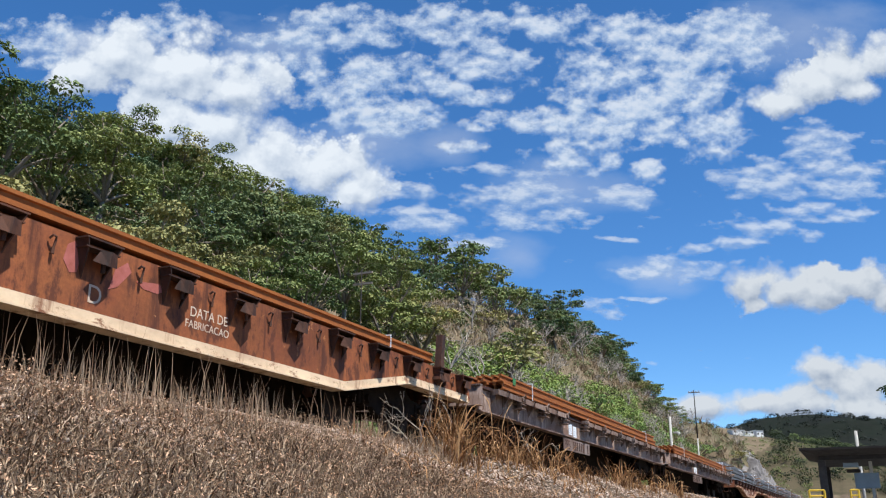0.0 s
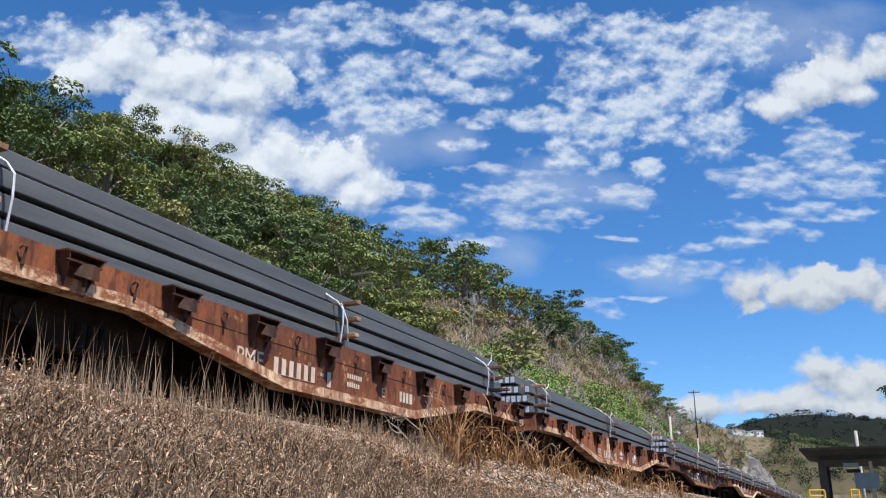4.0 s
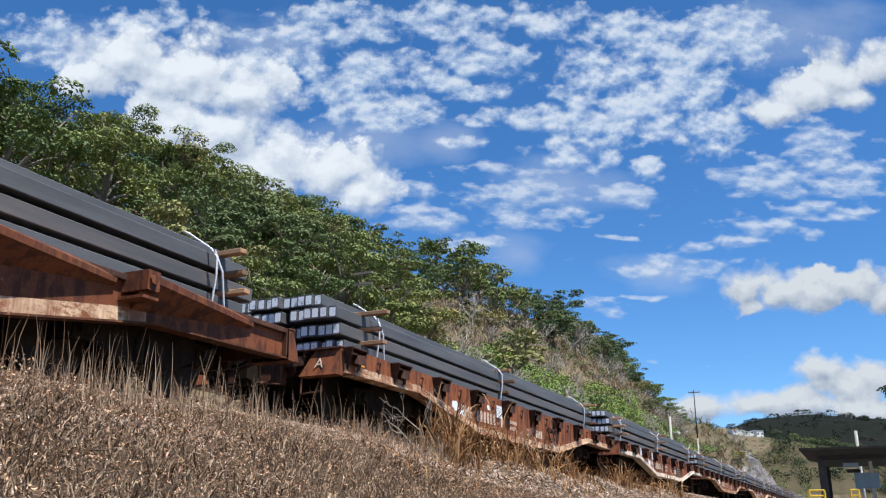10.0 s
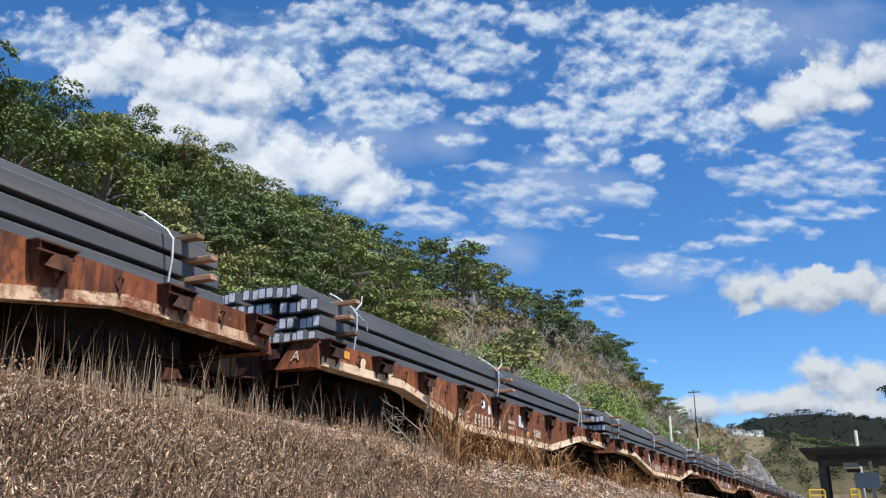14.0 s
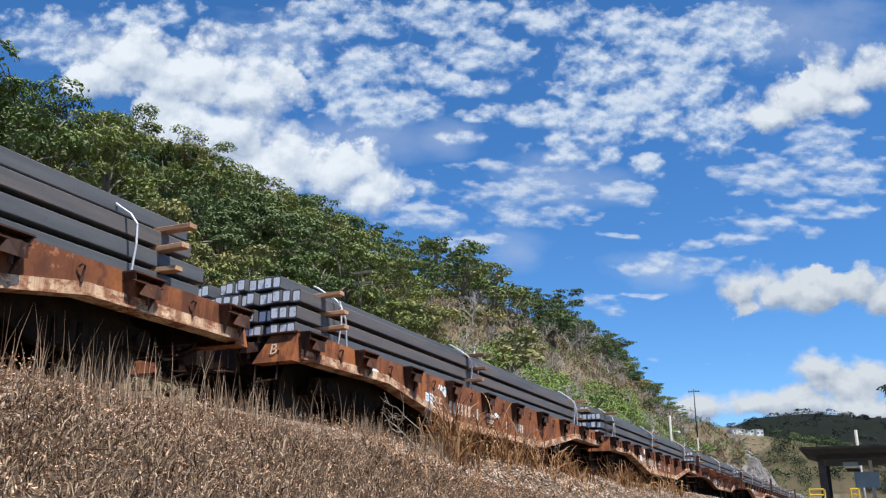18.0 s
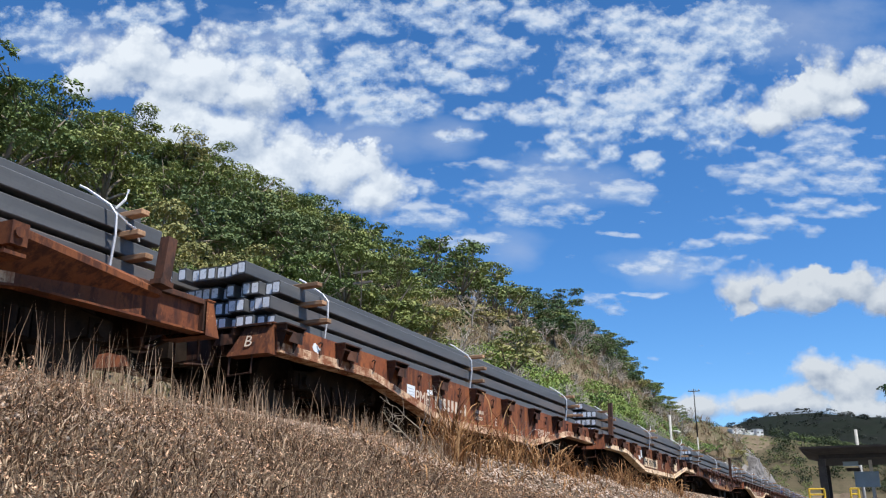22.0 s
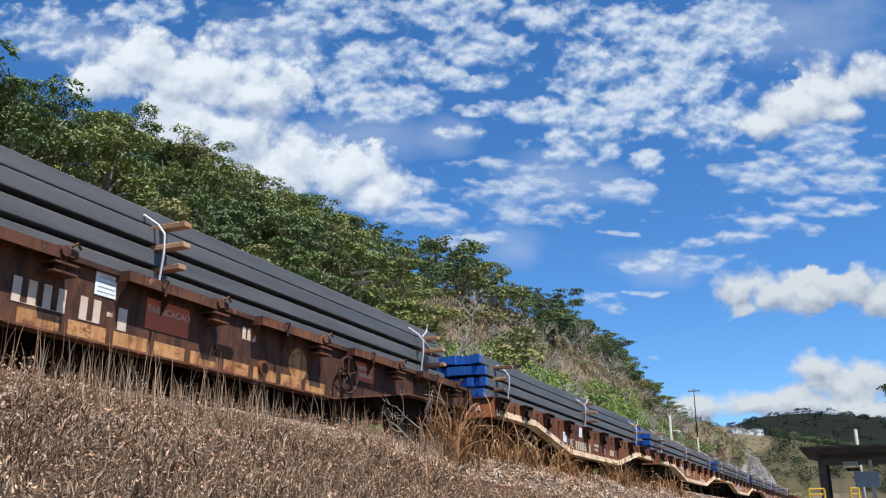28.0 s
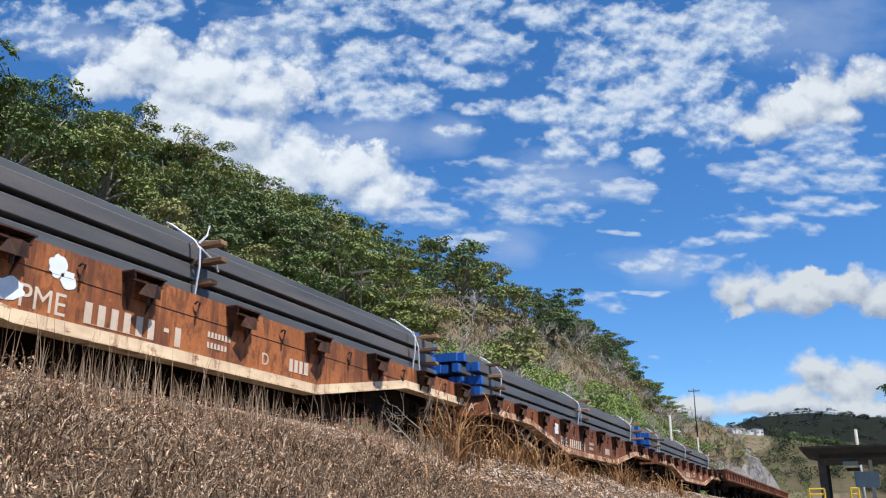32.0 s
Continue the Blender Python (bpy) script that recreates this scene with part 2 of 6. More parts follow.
# ---- shapes ----
class Shape:
    """Collects faces of one mesh; every part of it may carry a material slot."""

    def __init__(self):
        self.v, self.f, self.m = [], [], []

    def add(self, verts, faces, slot=0):
        base = len(self.v)
        self.v += [tuple(p) for p in verts]
        self.f += [tuple(base + i for i in f) for f in faces]
        self.m += [slot] * len(faces)
        return self

    def box(self, x0, x1, y0, y1, z0, z1, slot=0, at=None):
        pts = [Vector((x, y, z)) for z in (z0, z1) for y in (y0, y1) for x in (x0, x1)]
        if at is not None:
            pts = [at @ p for p in pts]
        return self.add(pts, [(0, 2, 3, 1), (4, 5, 7, 6), (0, 1, 5, 4), (2, 6, 7, 3), (0, 4, 6, 2), (1, 3, 7, 5)], slot)

    def prism(self, poly, y0, y1, slot=0):
        """A polygon in x, z pushed from y0 to y1."""
        n = len(poly)
        pts = [(x, y0, z) for x, z in poly] + [(x, y1, z) for x, z in poly]
        faces = [tuple(range(n)), tuple(range(2 * n - 1, n - 1, -1))]
        faces += [(i, i + n, (i + 1) % n + n, (i + 1) % n) for i in range(n)]
        return self.add(pts, faces, slot)

    def tube(self, path, radii, sides=6, slot=0, caps=True):
        """A round bar along a path."""
        path = [Vector(p) for p in path]
        rings = []
        for i, p in enumerate(path):
            d = (path[min(i + 1, len(path) - 1)] - path[max(i - 1, 0)]).normalized()
            a = d.cross(Vector((0.13, 0.21, 1.0)) if abs(d.z) < 0.9 else Vector((1, 0.1, 0))).normalized()
            b = d.cross(a)
            r = radii[i] if isinstance(radii, (list, tuple)) else radii
            rings += [p + (a * math.cos(t) + b * math.sin(t)) * r for t in (2 * math.pi * k / sides for k in range(sides))]
        faces = [(i * sides + k, i * sides + (k + 1) % sides, (i + 1) * sides + (k + 1) % sides, (i + 1) * sides + k)
                 for i in range(len(path) - 1) for k in range(sides)]
        if caps:
            faces += [tuple(range(sides - 1, -1, -1)), tuple((len(path) - 1) * sides + k for k in range(sides))]
        return self.add(rings, faces, slot)

    def mesh(self, name, mats, bevel=0.0, smooth=False):
        me = bpy.data.meshes.new(name)
        me.from_pydata(self.v, [], self.f)
        for m in (mats if isinstance(mats, (list, tuple)) else [mats]):
            me.materials.append(m)
        me.polygons.foreach_set("material_index", self.m)
        bm = bmesh.new()
        bm.from_mesh(me)
        bmesh.ops.recalc_face_normals(bm, faces=bm.faces)
        if bevel:
            bmesh.ops.bevel(bm, geom=bm.edges[:], offset=bevel, segments=1, affect="EDGES", profile=0.6)
        bm.to_mesh(me)
        bm.free()
        if smooth:
            me.polygons.foreach_set("use_smooth", [True] * len(me.polygons))
        return me


KEPT = {}


def kept(key, make):
    """One mesh for alike pieces."""
    if key not in KEPT:
        KEPT[key] = make()
    return KEPT[key]


def part(name, mesh, parent, at=None, label=""):
    ob = new(name, mesh)
    ob.parent = parent
    if at is not None:
        ob.matrix_basis = at if isinstance(at, Matrix) else Matrix.Translation(at)
    if label:
        ob["label"] = label
    return ob


def thing(name, m, label, category, group="", kind=""):
    ob = new(name)
    ob.empty_display_size = 0.3
    ob.matrix_basis = m
    return tagged(ob, label, category, group, kind)


def words(text, size, mat):
    """Flat lettering as a mesh, standing upright and facing -y."""
    def make():
        cu = bpy.data.curves.new("lettering", "FONT")
        cu.body, cu.size, cu.extrude, cu.align_x = text, size, 0.0015, "LEFT"
        ob = bpy.data.objects.new("lettering", cu)
        scene.collection.objects.link(ob)
        bpy.context.view_layer.update()
        me = bpy.data.meshes.new_from_object(ob.evaluated_get(bpy.context.evaluated_depsgraph_get()))
        bpy.data.objects.remove(ob)
        me.transform(pose(0, 0, 0, 90, 0, 0))
        me.materials.clear()
        me.materials.append(mat)
        return me
    return kept(("words", text, size, mat.name), make)


def bars(widths, height, gap, mat):
    """Unreadable figures as upright bars in a row."""
    def make():
        rim, x = [], 0.0
        for w in widths:
            rim += [(x, 0.004), (x, height), (x + w, height), (x + w, 0.004)]
            x += w + gap
        s = Shape().prism([(0.0, 0.0)] + rim + [(x - gap, 0.0)], -0.003, 0.0)
        return s.mesh("marking", mat)
    return kept(("bars", widths, height, gap, mat.name), make)


MOVING = []      # things that roll with the train, and where they stand at the clip's start


# ---- ground, hills and track ----
def ease(t):
    t = np.clip(t, 0, 1)
    return t * t * (3 - 2 * t)


# the hill's skyline: height over distance from the track, against how far along it lies
SKY_ALONG = (-4, 0.73, 0.94, 1.2, 1.62, 1.86, 2.06, 2.46, 2.83, 3.45, 4.21, 5.13, 5.75, 6.62, 7.6, 8.6, 9.4, 9.8)
SKY_RISE = (0.6, 0.63, 0.655, 0.69, 0.745, 0.775, 0.79, 0.82, 0.83, 0.82, 0.76, 0.69, 0.62, 0.66, 0.70, 0.66, 0.58, 0.5)


def toe(x):
    """Where the hill begins: it falls back from the track further along."""
    return np.interp(x, (0, 135, 250, 400, 540, 700), (12, 12, 22, 30, 38, 40))


def ridge(x):
    """Distance and height of the hill's crest, trees left off."""
    y = np.minimum(toe(x) + 33.0, 55.0)
    trees = (4.8 + 3.4 * (1 - ease((x - 90) / 60.0))) * (1 - ease((x - 290) / 60.0))
    return y, y * np.interp(x / y, SKY_ALONG, SKY_RISE) + 1.5 - trees


def ripple(x, y, size, seed):
    """Soft uneven ground from a few crossing waves."""
    a = np.sin(x / size + seed) * np.cos(y / size * 1.3 + seed * 2.1)
    b = np.sin(x / size * 2.3 + y / size * 1.7 + seed * 0.7)
    c = np.sin(x / size * 4.1 - y / size * 3.3 + seed * 1.9)
    return 0.55 * a + 0.3 * b + 0.15 * c


def ground_height(x, y):
    """The one ground sheet: foot of the bank, track bed, wooded hill, far hills."""
    x, y = np.asarray(x, float), np.asarray(y, float)
    bank = 2.50 * np.clip((y - 0.55) / 4.75, 0, 1)
    bank = bank + 0.05 * ripple(x, y, 0.9, 1.0) * (y > 0.6) * (y < 5.2)
    bed = bank - 0.45 * ease((y - 9.5) / 1.6)
    yr, zr = ridge(x)
    t0 = toe(x)
    u = np.clip((y - t0) / (yr - t0), 0, 1)
    back = np.clip(y - yr, 0, 400)
    hill = (zr - 2.0) * (0.75 * u + 0.25 * ease(u)) - 0.28 * np.minimum(back, 90) + 0.9 * ripple(x, y, 7.0, 3.0) * ease(u * 3)
    hill = np.maximum(hill, 0) * (1 - ease((x - 545) / 110.0))
    far = 172 * np.exp(-((x - 1650) / 420.0) ** 2 - ((y - 60) / 430.0) ** 2) * (1 + 0.05 * ripple(x, y, 90, 2.0))
    far = far + 150 * np.exp(-((x - 1900) / 500.0) ** 2 - ((y + 900) / 500.0) ** 2)
    nose = np.interp(y, (13.5, 15.6, 16.9, 18.2, 20.6, 24.3, 26.8, 30.2, 40, 60), (0, 3, 8.2, 10.8, 13.6, 16.3, 18.4, 19.4, 21, 21))
    spur = nose * np.exp(-((x - 196) / np.where(x < 196, 17.0, 60.0)) ** 2) * (1 + 0.05 * ripple(x, y, 3.0, 6.0))
    hill = np.maximum(hill, spur)
    crest = np.interp(y, (-420, -300, -60, -17, 0, 27, 44, 64, 85, 105, 160, 200), (0, 20, 42, 45, 47, 51, 54, 58, 64, 66, 40, 0))
    mid = crest * np.exp(-((x - 672) / 150.0) ** 2) * (1 + 0.05 * ripple(x, y, 30, 5.0))
    return bed + np.maximum(np.where((y > t0) | ((x > 120) & (y > 13.5)), hill, 0), mid) + far


def sheet(name, xs, ys, fz, mats, pick=None):
    xs, ys = np.asarray(xs), np.asarray(ys)
    gx, gy = np.meshgrid(xs, ys, indexing="ij")
    v = np.stack([gx, gy, fz(gx, gy)], -1).reshape(-1, 3)
    nx, ny = len(xs), len(ys)
    i = (np.arange(nx - 1)[:, None] * ny + np.arange(ny - 1)[None, :]).reshape(-1)
    f = np.stack([i, i + ny, i + ny + 1, i + 1], 1)
    me = bpy.data.meshes.new(name)
    me.from_pydata(v.tolist(), [], f.tolist())
    for m in mats:
        me.materials.append(m)
    if pick is not None:
        mid = v[f].mean(1)
        me.polygons.foreach_set("material_index", pick(mid[:, 0], mid[:, 1]).astype(np.int32))
    me.polygons.foreach_set("use_smooth", [True] * len(f))
    return new(name, me)


def pick_ground(x, y):
    k = np.zeros(len(x))
    k[(y > 1) & (y < 11.5)] = 1
    k[(x > 500) & (y < 57 + 6 * np.sin(x / 17.0))] = 2
    k[(y > 1) & (y < 11.5) & (x < 400)] = 1
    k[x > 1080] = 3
    k[(x > 172) & (x < 215) & (y > 13) & (y < 22.5 + 2.5 * np.sin(x / 3.1))] = 4
    return k


xs = np.concatenate([[-3500, -1500, -700, -400, -250], np.arange(-150, 0, 10), np.arange(0, 60, 0.5), np.arange(60, 320, 2.5), np.arange(320, 640, 8),
                     np.arange(650, 2600, 40), [3000, 3600, 4300]])
ys = np.concatenate([[-3500, -2000], np.arange(-1300, -100, 60), [-90, -70, -50, -35, -22, -14, -9, -6, -4, -2, -1, 0], np.arange(0.4, 6, 0.2),
                     np.arange(6, 12, 1), np.arange(12, 70, 1.5), np.arange(70, 150, 8), np.arange(150, 1200, 60), [1600, 2400, 3500]])
# soil of the bank, toned down so bare spots pass for shade under grass
BANK_SOIL = soil_material("bank_soil_shaded", ((0.095, 0.070, 0.050), (0.13, 0.096, 0.068), (0.075, 0.057, 0.040), (0.18, 0.135, 0.10)), 0.5)
tagged(sheet("ground", xs, ys, ground_height, [HILL_SOIL, BANK_SOIL, MID_GREEN, FAR_SHADED, ROCK], pick_ground),
       "dry grassy ground rising to a wooded hill", "ground", kind="structure")


def numbered(name, verts, faces, mat):
    me = bpy.data.meshes.new(name)
    me.vertices.add(len(verts))
    me.vertices.foreach_set("co", np.asarray(verts, np.float32).reshape(-1))
    k = faces.shape[1]
    me.loops.add(faces.size)
    me.loops.foreach_set("vertex_index", faces.astype(np.int32).reshape(-1))
    me.polygons.add(len(faces))
    me.polygons.foreach_set("loop_start", np.arange(len(faces), dtype=np.int32) * k)
    me.polygons.foreach_set("loop_total", np.full(len(faces), k, dtype=np.int32))
    me.update(calc_edges=True)
    me.materials.append(mat)
    return me


def stones(rng, centre, size, name):
    """Loose stones: dented octahedra."""
    n = len(centre)
    base = np.array([(1, 0, 0), (0, 1, 0), (-1, 0, 0), (0, -1, 0), (0, 0, 1), (0, 0, -1)], float)
    tri = np.array([(0, 1, 4), (1, 2, 4), (2, 3, 4), (3, 0, 4), (1, 0, 5), (2, 1, 5), (3, 2, 5), (0, 3, 5)])
    v = base[None] * (size[:, None, None] * rng.uniform(0.6, 1.25, (n, 6, 1)))
    a = rng.uniform(0, 6.28, n)
    b = rng.uniform(-0.8, 0.8, n)
    ca, sa, cb, sb = np.cos(a), np.sin(a), np.cos(b), np.sin(b)
    x, y, z = v[..., 0], v[..., 1], v[..., 2]
    y, z = y * cb[:, None] - z * sb[:, None], y * sb[:, None] + z * cb[:, None]
    x, y = x * ca[:, None] - y * sa[:, None], x * sa[:, None] + y * ca[:, None]
    v = np.stack([x, y, z * 0.75], -1) + centre[:, None, :]
    f = (tri[None] + 6 * np.arange(n)[:, None, None]).reshape(-1, 3)
    return numbered(name, v.reshape(-1, 3), f, BALLAST)


rng = np.random.default_rng(7)
# ballast: shoulder facing the camera, dense near, thinner further off
n_st = 32000
sx = 2 + 92 * rng.random(n_st) ** 1.7
foot = np.interp(sx, (0, 3.4, 4.4, 6.6, 8.2, 10.4), (4.95, 5.0, 5.45, 5.40, 4.7, 3.9))
sy = np.where(rng.random(n_st) < 0.75, foot + rng.random(n_st) ** 0.8 * (5.5 - foot), rng.uniform(5.4, 9.4, n_st))
sz = ground_height(sx, sy) + 0.015
# a thin spill of stones down the bank at the near end
few = 2600
ex, ey = rng.uniform(1.5, 6.2, few), rng.normal(4.78, 0.20, few)
sx, sy, sz = np.concatenate([sx, ex]), np.concatenate([sy, ey]), np.concatenate([sz, ground_height(ex, ey) + 0.02])
n_st += few
ballast = new("ballast", stones(rng, np.stack([sx, sy, sz], 1), rng.uniform(0.016, 0.038, n_st), "ballast"))
tagged(ballast, "pale crushed stone ballast on the track shoulder", "ballast", kind="stuff")

RAIL_SECTION = ((-0.065, 0.0), (0.065, 0.0), (0.065, 0.012), (0.012, 0.028), (0.012, 0.105), (0.035, 0.115), (0.035, 0.15), (-0.035, 0.15),
                (-0.035, 0.115), (-0.012, 0.105), (-0.012, 0.028), (-0.065, 0.012))


def rail_mesh(length, mats):
    s = Shape()
    k = len(RAIL_SECTION)
    pts = [(x, y, z) for x in (-length / 2, length / 2) for y, z in RAIL_SECTION]
    for i in range(k):
        s.add([pts[i], pts[(i + 1) % k], pts[(i + 1) % k + k], pts[i + k]], [(0, 1, 2, 3)], 1 if len(mats) > 1 and i == 6 else 0)
    s.add(pts[:k], [tuple(range(k))])
    s.add(pts[k:], [tuple(range(k - 1, -1, -1))])
    return s.mesh("rail", list(mats))


track = tagged(new("track"), "metre gauge track on concrete sleepers", "track", kind="structure")
track.matrix_basis = pose(0, TRACK_Y, RAIL_Z)
for side in (-0.5, 0.5):
    part("rail", kept("track_rail", lambda: rail_mesh(900, (RUST_DARK, RAIL_HEAD))), track, (150, side, -0.15))
for i in range(200):
    part("sleeper", kept("sleeper", lambda: Shape().box(-0.12, 0.12, -1.0, 1.0, -0.20, 0).mesh("sleeper", SLEEPER, 0.02)), track, (-6 + i * 0.62, 0, -0.152))


# ---- dry grass of the bank ----
def blades(rng, foot, height, lean, width, droop, name, mat):
    """Grass: each blade a bent strip that narrows to its tip."""
    n = len(foot)
    a = rng.uniform(0, 2 * np.pi, n)
    out = np.stack([np.cos(a), np.sin(a), np.zeros(n)], 1)
    b = rng.uniform(0, 2 * np.pi, n)
    flat = np.stack([np.cos(b), np.sin(b), 0.3 * rng.standard_normal(n)], 1) * (width / 2)[:, None]
    up = np.array([0, 0, 1.0])
    mid = foot + up * (height * 0.55)[:, None] + out * (lean * 0.35)[:, None]
    tip = foot + up * (height * (1 - droop))[:, None] + out * lean[:, None]
    v = np.stack([foot - flat, foot + flat, mid + flat * 0.9, mid - flat * 0.9, tip], 1)
    q = np.array([(0, 1, 2), (0, 2, 3), (3, 2, 4)])
    f = (q[None] + 5 * np.arange(n)[:, None, None]).reshape(-1, 3)
    return numbered(name, v.reshape(-1, 3), f, mat)


def curls(rng, foot, height, reach, width, name, mat):
    """Long dry leaves that rise, bow over and hang: strips of five quads along an arc."""
    n = len(foot)
    a = rng.uniform(0, 2 * np.pi, n)
    out = np.stack([np.cos(a), np.sin(a), np.zeros(n)], 1)
    b = a + np.pi / 2 + rng.normal(0, 0.5, n)
    flat = np.stack([np.cos(b), np.sin(b), rng.normal(0, 0.4, n)], 1) * (width / 2)[:, None]
    sway = rng.normal(0, 0.10, (n, 3)) * height[:, None]
    hang = rng.uniform(0.6, 1.7, n)
    rows = []
    for k, (t, w) in enumerate(((0, 0.8), (0.25, 1), (0.5, 1), (0.7, 0.85), (0.87, 0.6), (1.0, 0.15))):
        z = height * (1.7 * t - hang * 0.8 * t * t)
        mid = foot + out * (reach * t ** 1.4)[:, None] + sway * np.sin(3.0 * t) + np.array([0, 0, 1.0]) * z[:, None]
        rows += [mid - flat * w, mid + flat * w]
    v = np.stack(rows, 1)
    q = np.array([(2 * k, 2 * k + 1, 2 * k + 3, 2 * k + 2) for k in range(5)])
    f = (q[None] + 12 * np.arange(n)[:, None, None]).reshape(-1, 4)
    return numbered(name, v.reshape(-1, 3), f, mat)


def on_ground(x, y, down=0.02):
    return np.stack([x, y, ground_height(x, y) - down], 1)


def bank_grass():
    rng = np.random.default_rng(21)
    # dense, knee-high dry growth low on the bank
    n = 150000
    x = 1.2 + 33 * rng.random(n) ** 1.6
    x = x - np.abs(rng.normal(0, 0.9, n)) * np.exp(1.2 - x)
    top = np.interp(x, (0, 6.6, 8.2, 9.6, 11.2, 14, 22), (5.30, 5.28, 4.95, 4.55, 4.25, 4.0, 3.85))
    y = 1.9 + (top - 1.9) * (1 - np.abs(rng.normal(0, 0.02, n))) * rng.random(n) ** 0.72
    h = rng.uniform(0.05, 0.24, n) * (0.8 + 0.35 * ripple(x, y, 0.22, 2.0)) * np.where(y > 5.02, 0.55, 1.0) * np.where(x > 9, 0.75, 1.0)
    g = new("dry_grass", blades(rng, on_ground(x, y), h, rng.uniform(0.02, 0.20, n), rng.uniform(0.004, 0.011, n), rng.uniform(0.0, 0.85, n), "dry_grass", GRASS_GREY))
    tagged(g, "dense dry grey-brown grass on the bank", "grass", kind="stuff")
    # pale seed heads and crumpled leaves over it
    n = 95000
    x = 1.2 + 33 * rng.random(n) ** 1.6
    x = x - np.abs(rng.normal(0, 0.9, n)) * np.exp(1.2 - x)
    top = np.interp(x, (0, 6.6, 8.2, 9.6, 11.2, 14, 22), (5.30, 5.28, 4.95, 4.55, 4.25, 4.0, 3.85))
    y = 1.9 + (top - 1.9) * rng.random(n) ** 0.9
    c = on_ground(x, y, 0.0)
    c[:, 2] += rng.uniform(0.03, 0.19, n) * np.where(y > 5.02, 0.5, 1.0) * (0.8 + 0.35 * ripple(x, y, 0.22, 2.0))
    g = new("seed_heads", leaves(rng, c, np.full(n, 0.02), 1, 0.022, "seed_heads", GRASS_GREY))
    tagged(g, "crumpled brown seed heads over the dry grass", "grass", kind="stuff")
    # pale upright stalks along the crest
    n = 3900
    x = 1.5 + 9.5 * rng.random(n) ** 0.9
    y = rng.normal(5.04, 0.20, n)
    h = rng.uniform(0.08, 0.52, n) * rng.uniform(0.35, 1.1, n) * (0.8 + 0.4 * np.sin(x * 2.1) * np.sin(x * 0.9 + 1))
    g = new("dry_stalks", blades(rng, on_ground(x, y), h, rng.uniform(0.01, 0.12, n), rng.uniform(0.0035, 0.0075, n), rng.uniform(0, 0.15, n), "dry_stalks", GRASS_STRAW))
    tagged(g, "pale dry grass stalks standing along the crest", "grass", kind="stuff")
    # a few tall single stalks at the near end
    n = 170
    x = 1.8 + 7.5 * rng.random(n)
    y = rng.normal(5.14, 0.10, n)
    g = new("tall_stalks", blades(rng, on_ground(x, y), rng.uniform(0.32, 0.70, n), rng.uniform(0.02, 0.16, n), rng.uniform(0.004, 0.007, n), rng.uniform(0, 0.15, n), "tall_stalks", GRASS_STRAW))
    tagged(g, "tall single dry stalks along the crest", "grass", kind="stuff")
    # feathery brown tufts among the stalks
    n = 5000
    x = 1.5 + 8 * rng.random(n)
    y = rng.normal(4.95, 0.25, n)
    c = on_ground(x, y, 0.0)
    c[:, 2] += rng.uniform(0.02, 0.26, n) ** 1.3
    g = new("stalk_tufts", leaves(rng, c, np.full(n, 0.035), 2, 0.020, "stalk_tufts", GRASS_STRAW))
    tagged(g, "feathery brown tufts among the stalks", "grass", kind="stuff")
    # tall rust-brown clumps further along, bent over
    m = 34
    per = rng.integers(22, 62, m)
    k = np.repeat(np.arange(m), per)
    n = len(k)
    cx, cy, wide = np.select([np.arange(m) < 7, np.arange(m) < 16], [rng.uniform(11.1, 12.1, m), rng.uniform(13.2, 15.2, m)], 15.5 + 12 * rng.random(m)), rng.uniform(4.8, 5.3, m), rng.uniform(0.08, 0.32, m)
    x, y = cx[k] + rng.normal(0, 1, n) * wide[k], cy[k] + rng.normal(0, 0.6, n) * wide[k]
    h = (rng.uniform(0.35, 0.95, m) * np.where(np.arange(m) < 16, 1.0, 0.75))[k] * rng.uniform(0.3, 1.0, n)
    g = new("brown_grass", curls(rng, on_ground(x, y), h, rng.uniform(0.2, 0.9, n) * h, rng.uniform(0.008, 0.020, n), "brown_grass", GRASS_ORANGE))
    tagged(g, "tall rust-brown dry grass clumps beside the ballast", "grass", kind="stuff")
    # short brown litter over the ballast slope
    n = 1500
    x = 8.5 + 24 * rng.random(n) ** 1.2
    y = rng.uniform(3.9, 5.2, n)
    g = new("dry_litter", curls(rng, on_ground(x, y, 0.0), rng.uniform(0.04, 0.20, n), rng.uniform(0.05, 0.22, n), rng.uniform(0.006, 0.016, n), "dry_litter", GRASS_ORANGE))
    tagged(g, "bent brown grass litter over the ballast slope", "grass", kind="stuff")



# ---- trees and scrub ----
def leaves(rng, centre, spread, per, size, name, mat):
    """Clumps of leaves: each leaf one folded quad, mostly lying flat."""
    n = len(centre) * per
    c = np.repeat(centre, per, 0)
    s = np.repeat(spread, per)
    p = rng.standard_normal((n, 3))
    p /= np.linalg.norm(p, axis=1)[:, None]
    p *= (rng.random(n) ** 0.45)[:, None]
    p = c + p * s[:, None] * np.array([1, 1, 0.42])
    a = rng.uniform(0, 2 * np.pi, n)
    d = np.stack([np.cos(a), np.sin(a), rng.normal(-0.2, 0.45, n)], 1)
    w = np.stack([-np.sin(a), np.cos(a), rng.normal(0, 0.6, n)], 1)
    w /= np.linalg.norm(w, axis=1)[:, None]
    ln = size * rng.uniform(0.6, 1.3, n)
    v = np.stack([p, p + d * (ln * 0.5)[:, None] + w * (ln * 0.24)[:, None], p + d * ln[:, None], p + d * (ln * 0.5)[:, None] - w * (ln * 0.24)[:, None]], 1)
    f = np.arange(n * 4).reshape(n, 4)
    return numbered(name, v.reshape(-1, 3), f, mat)


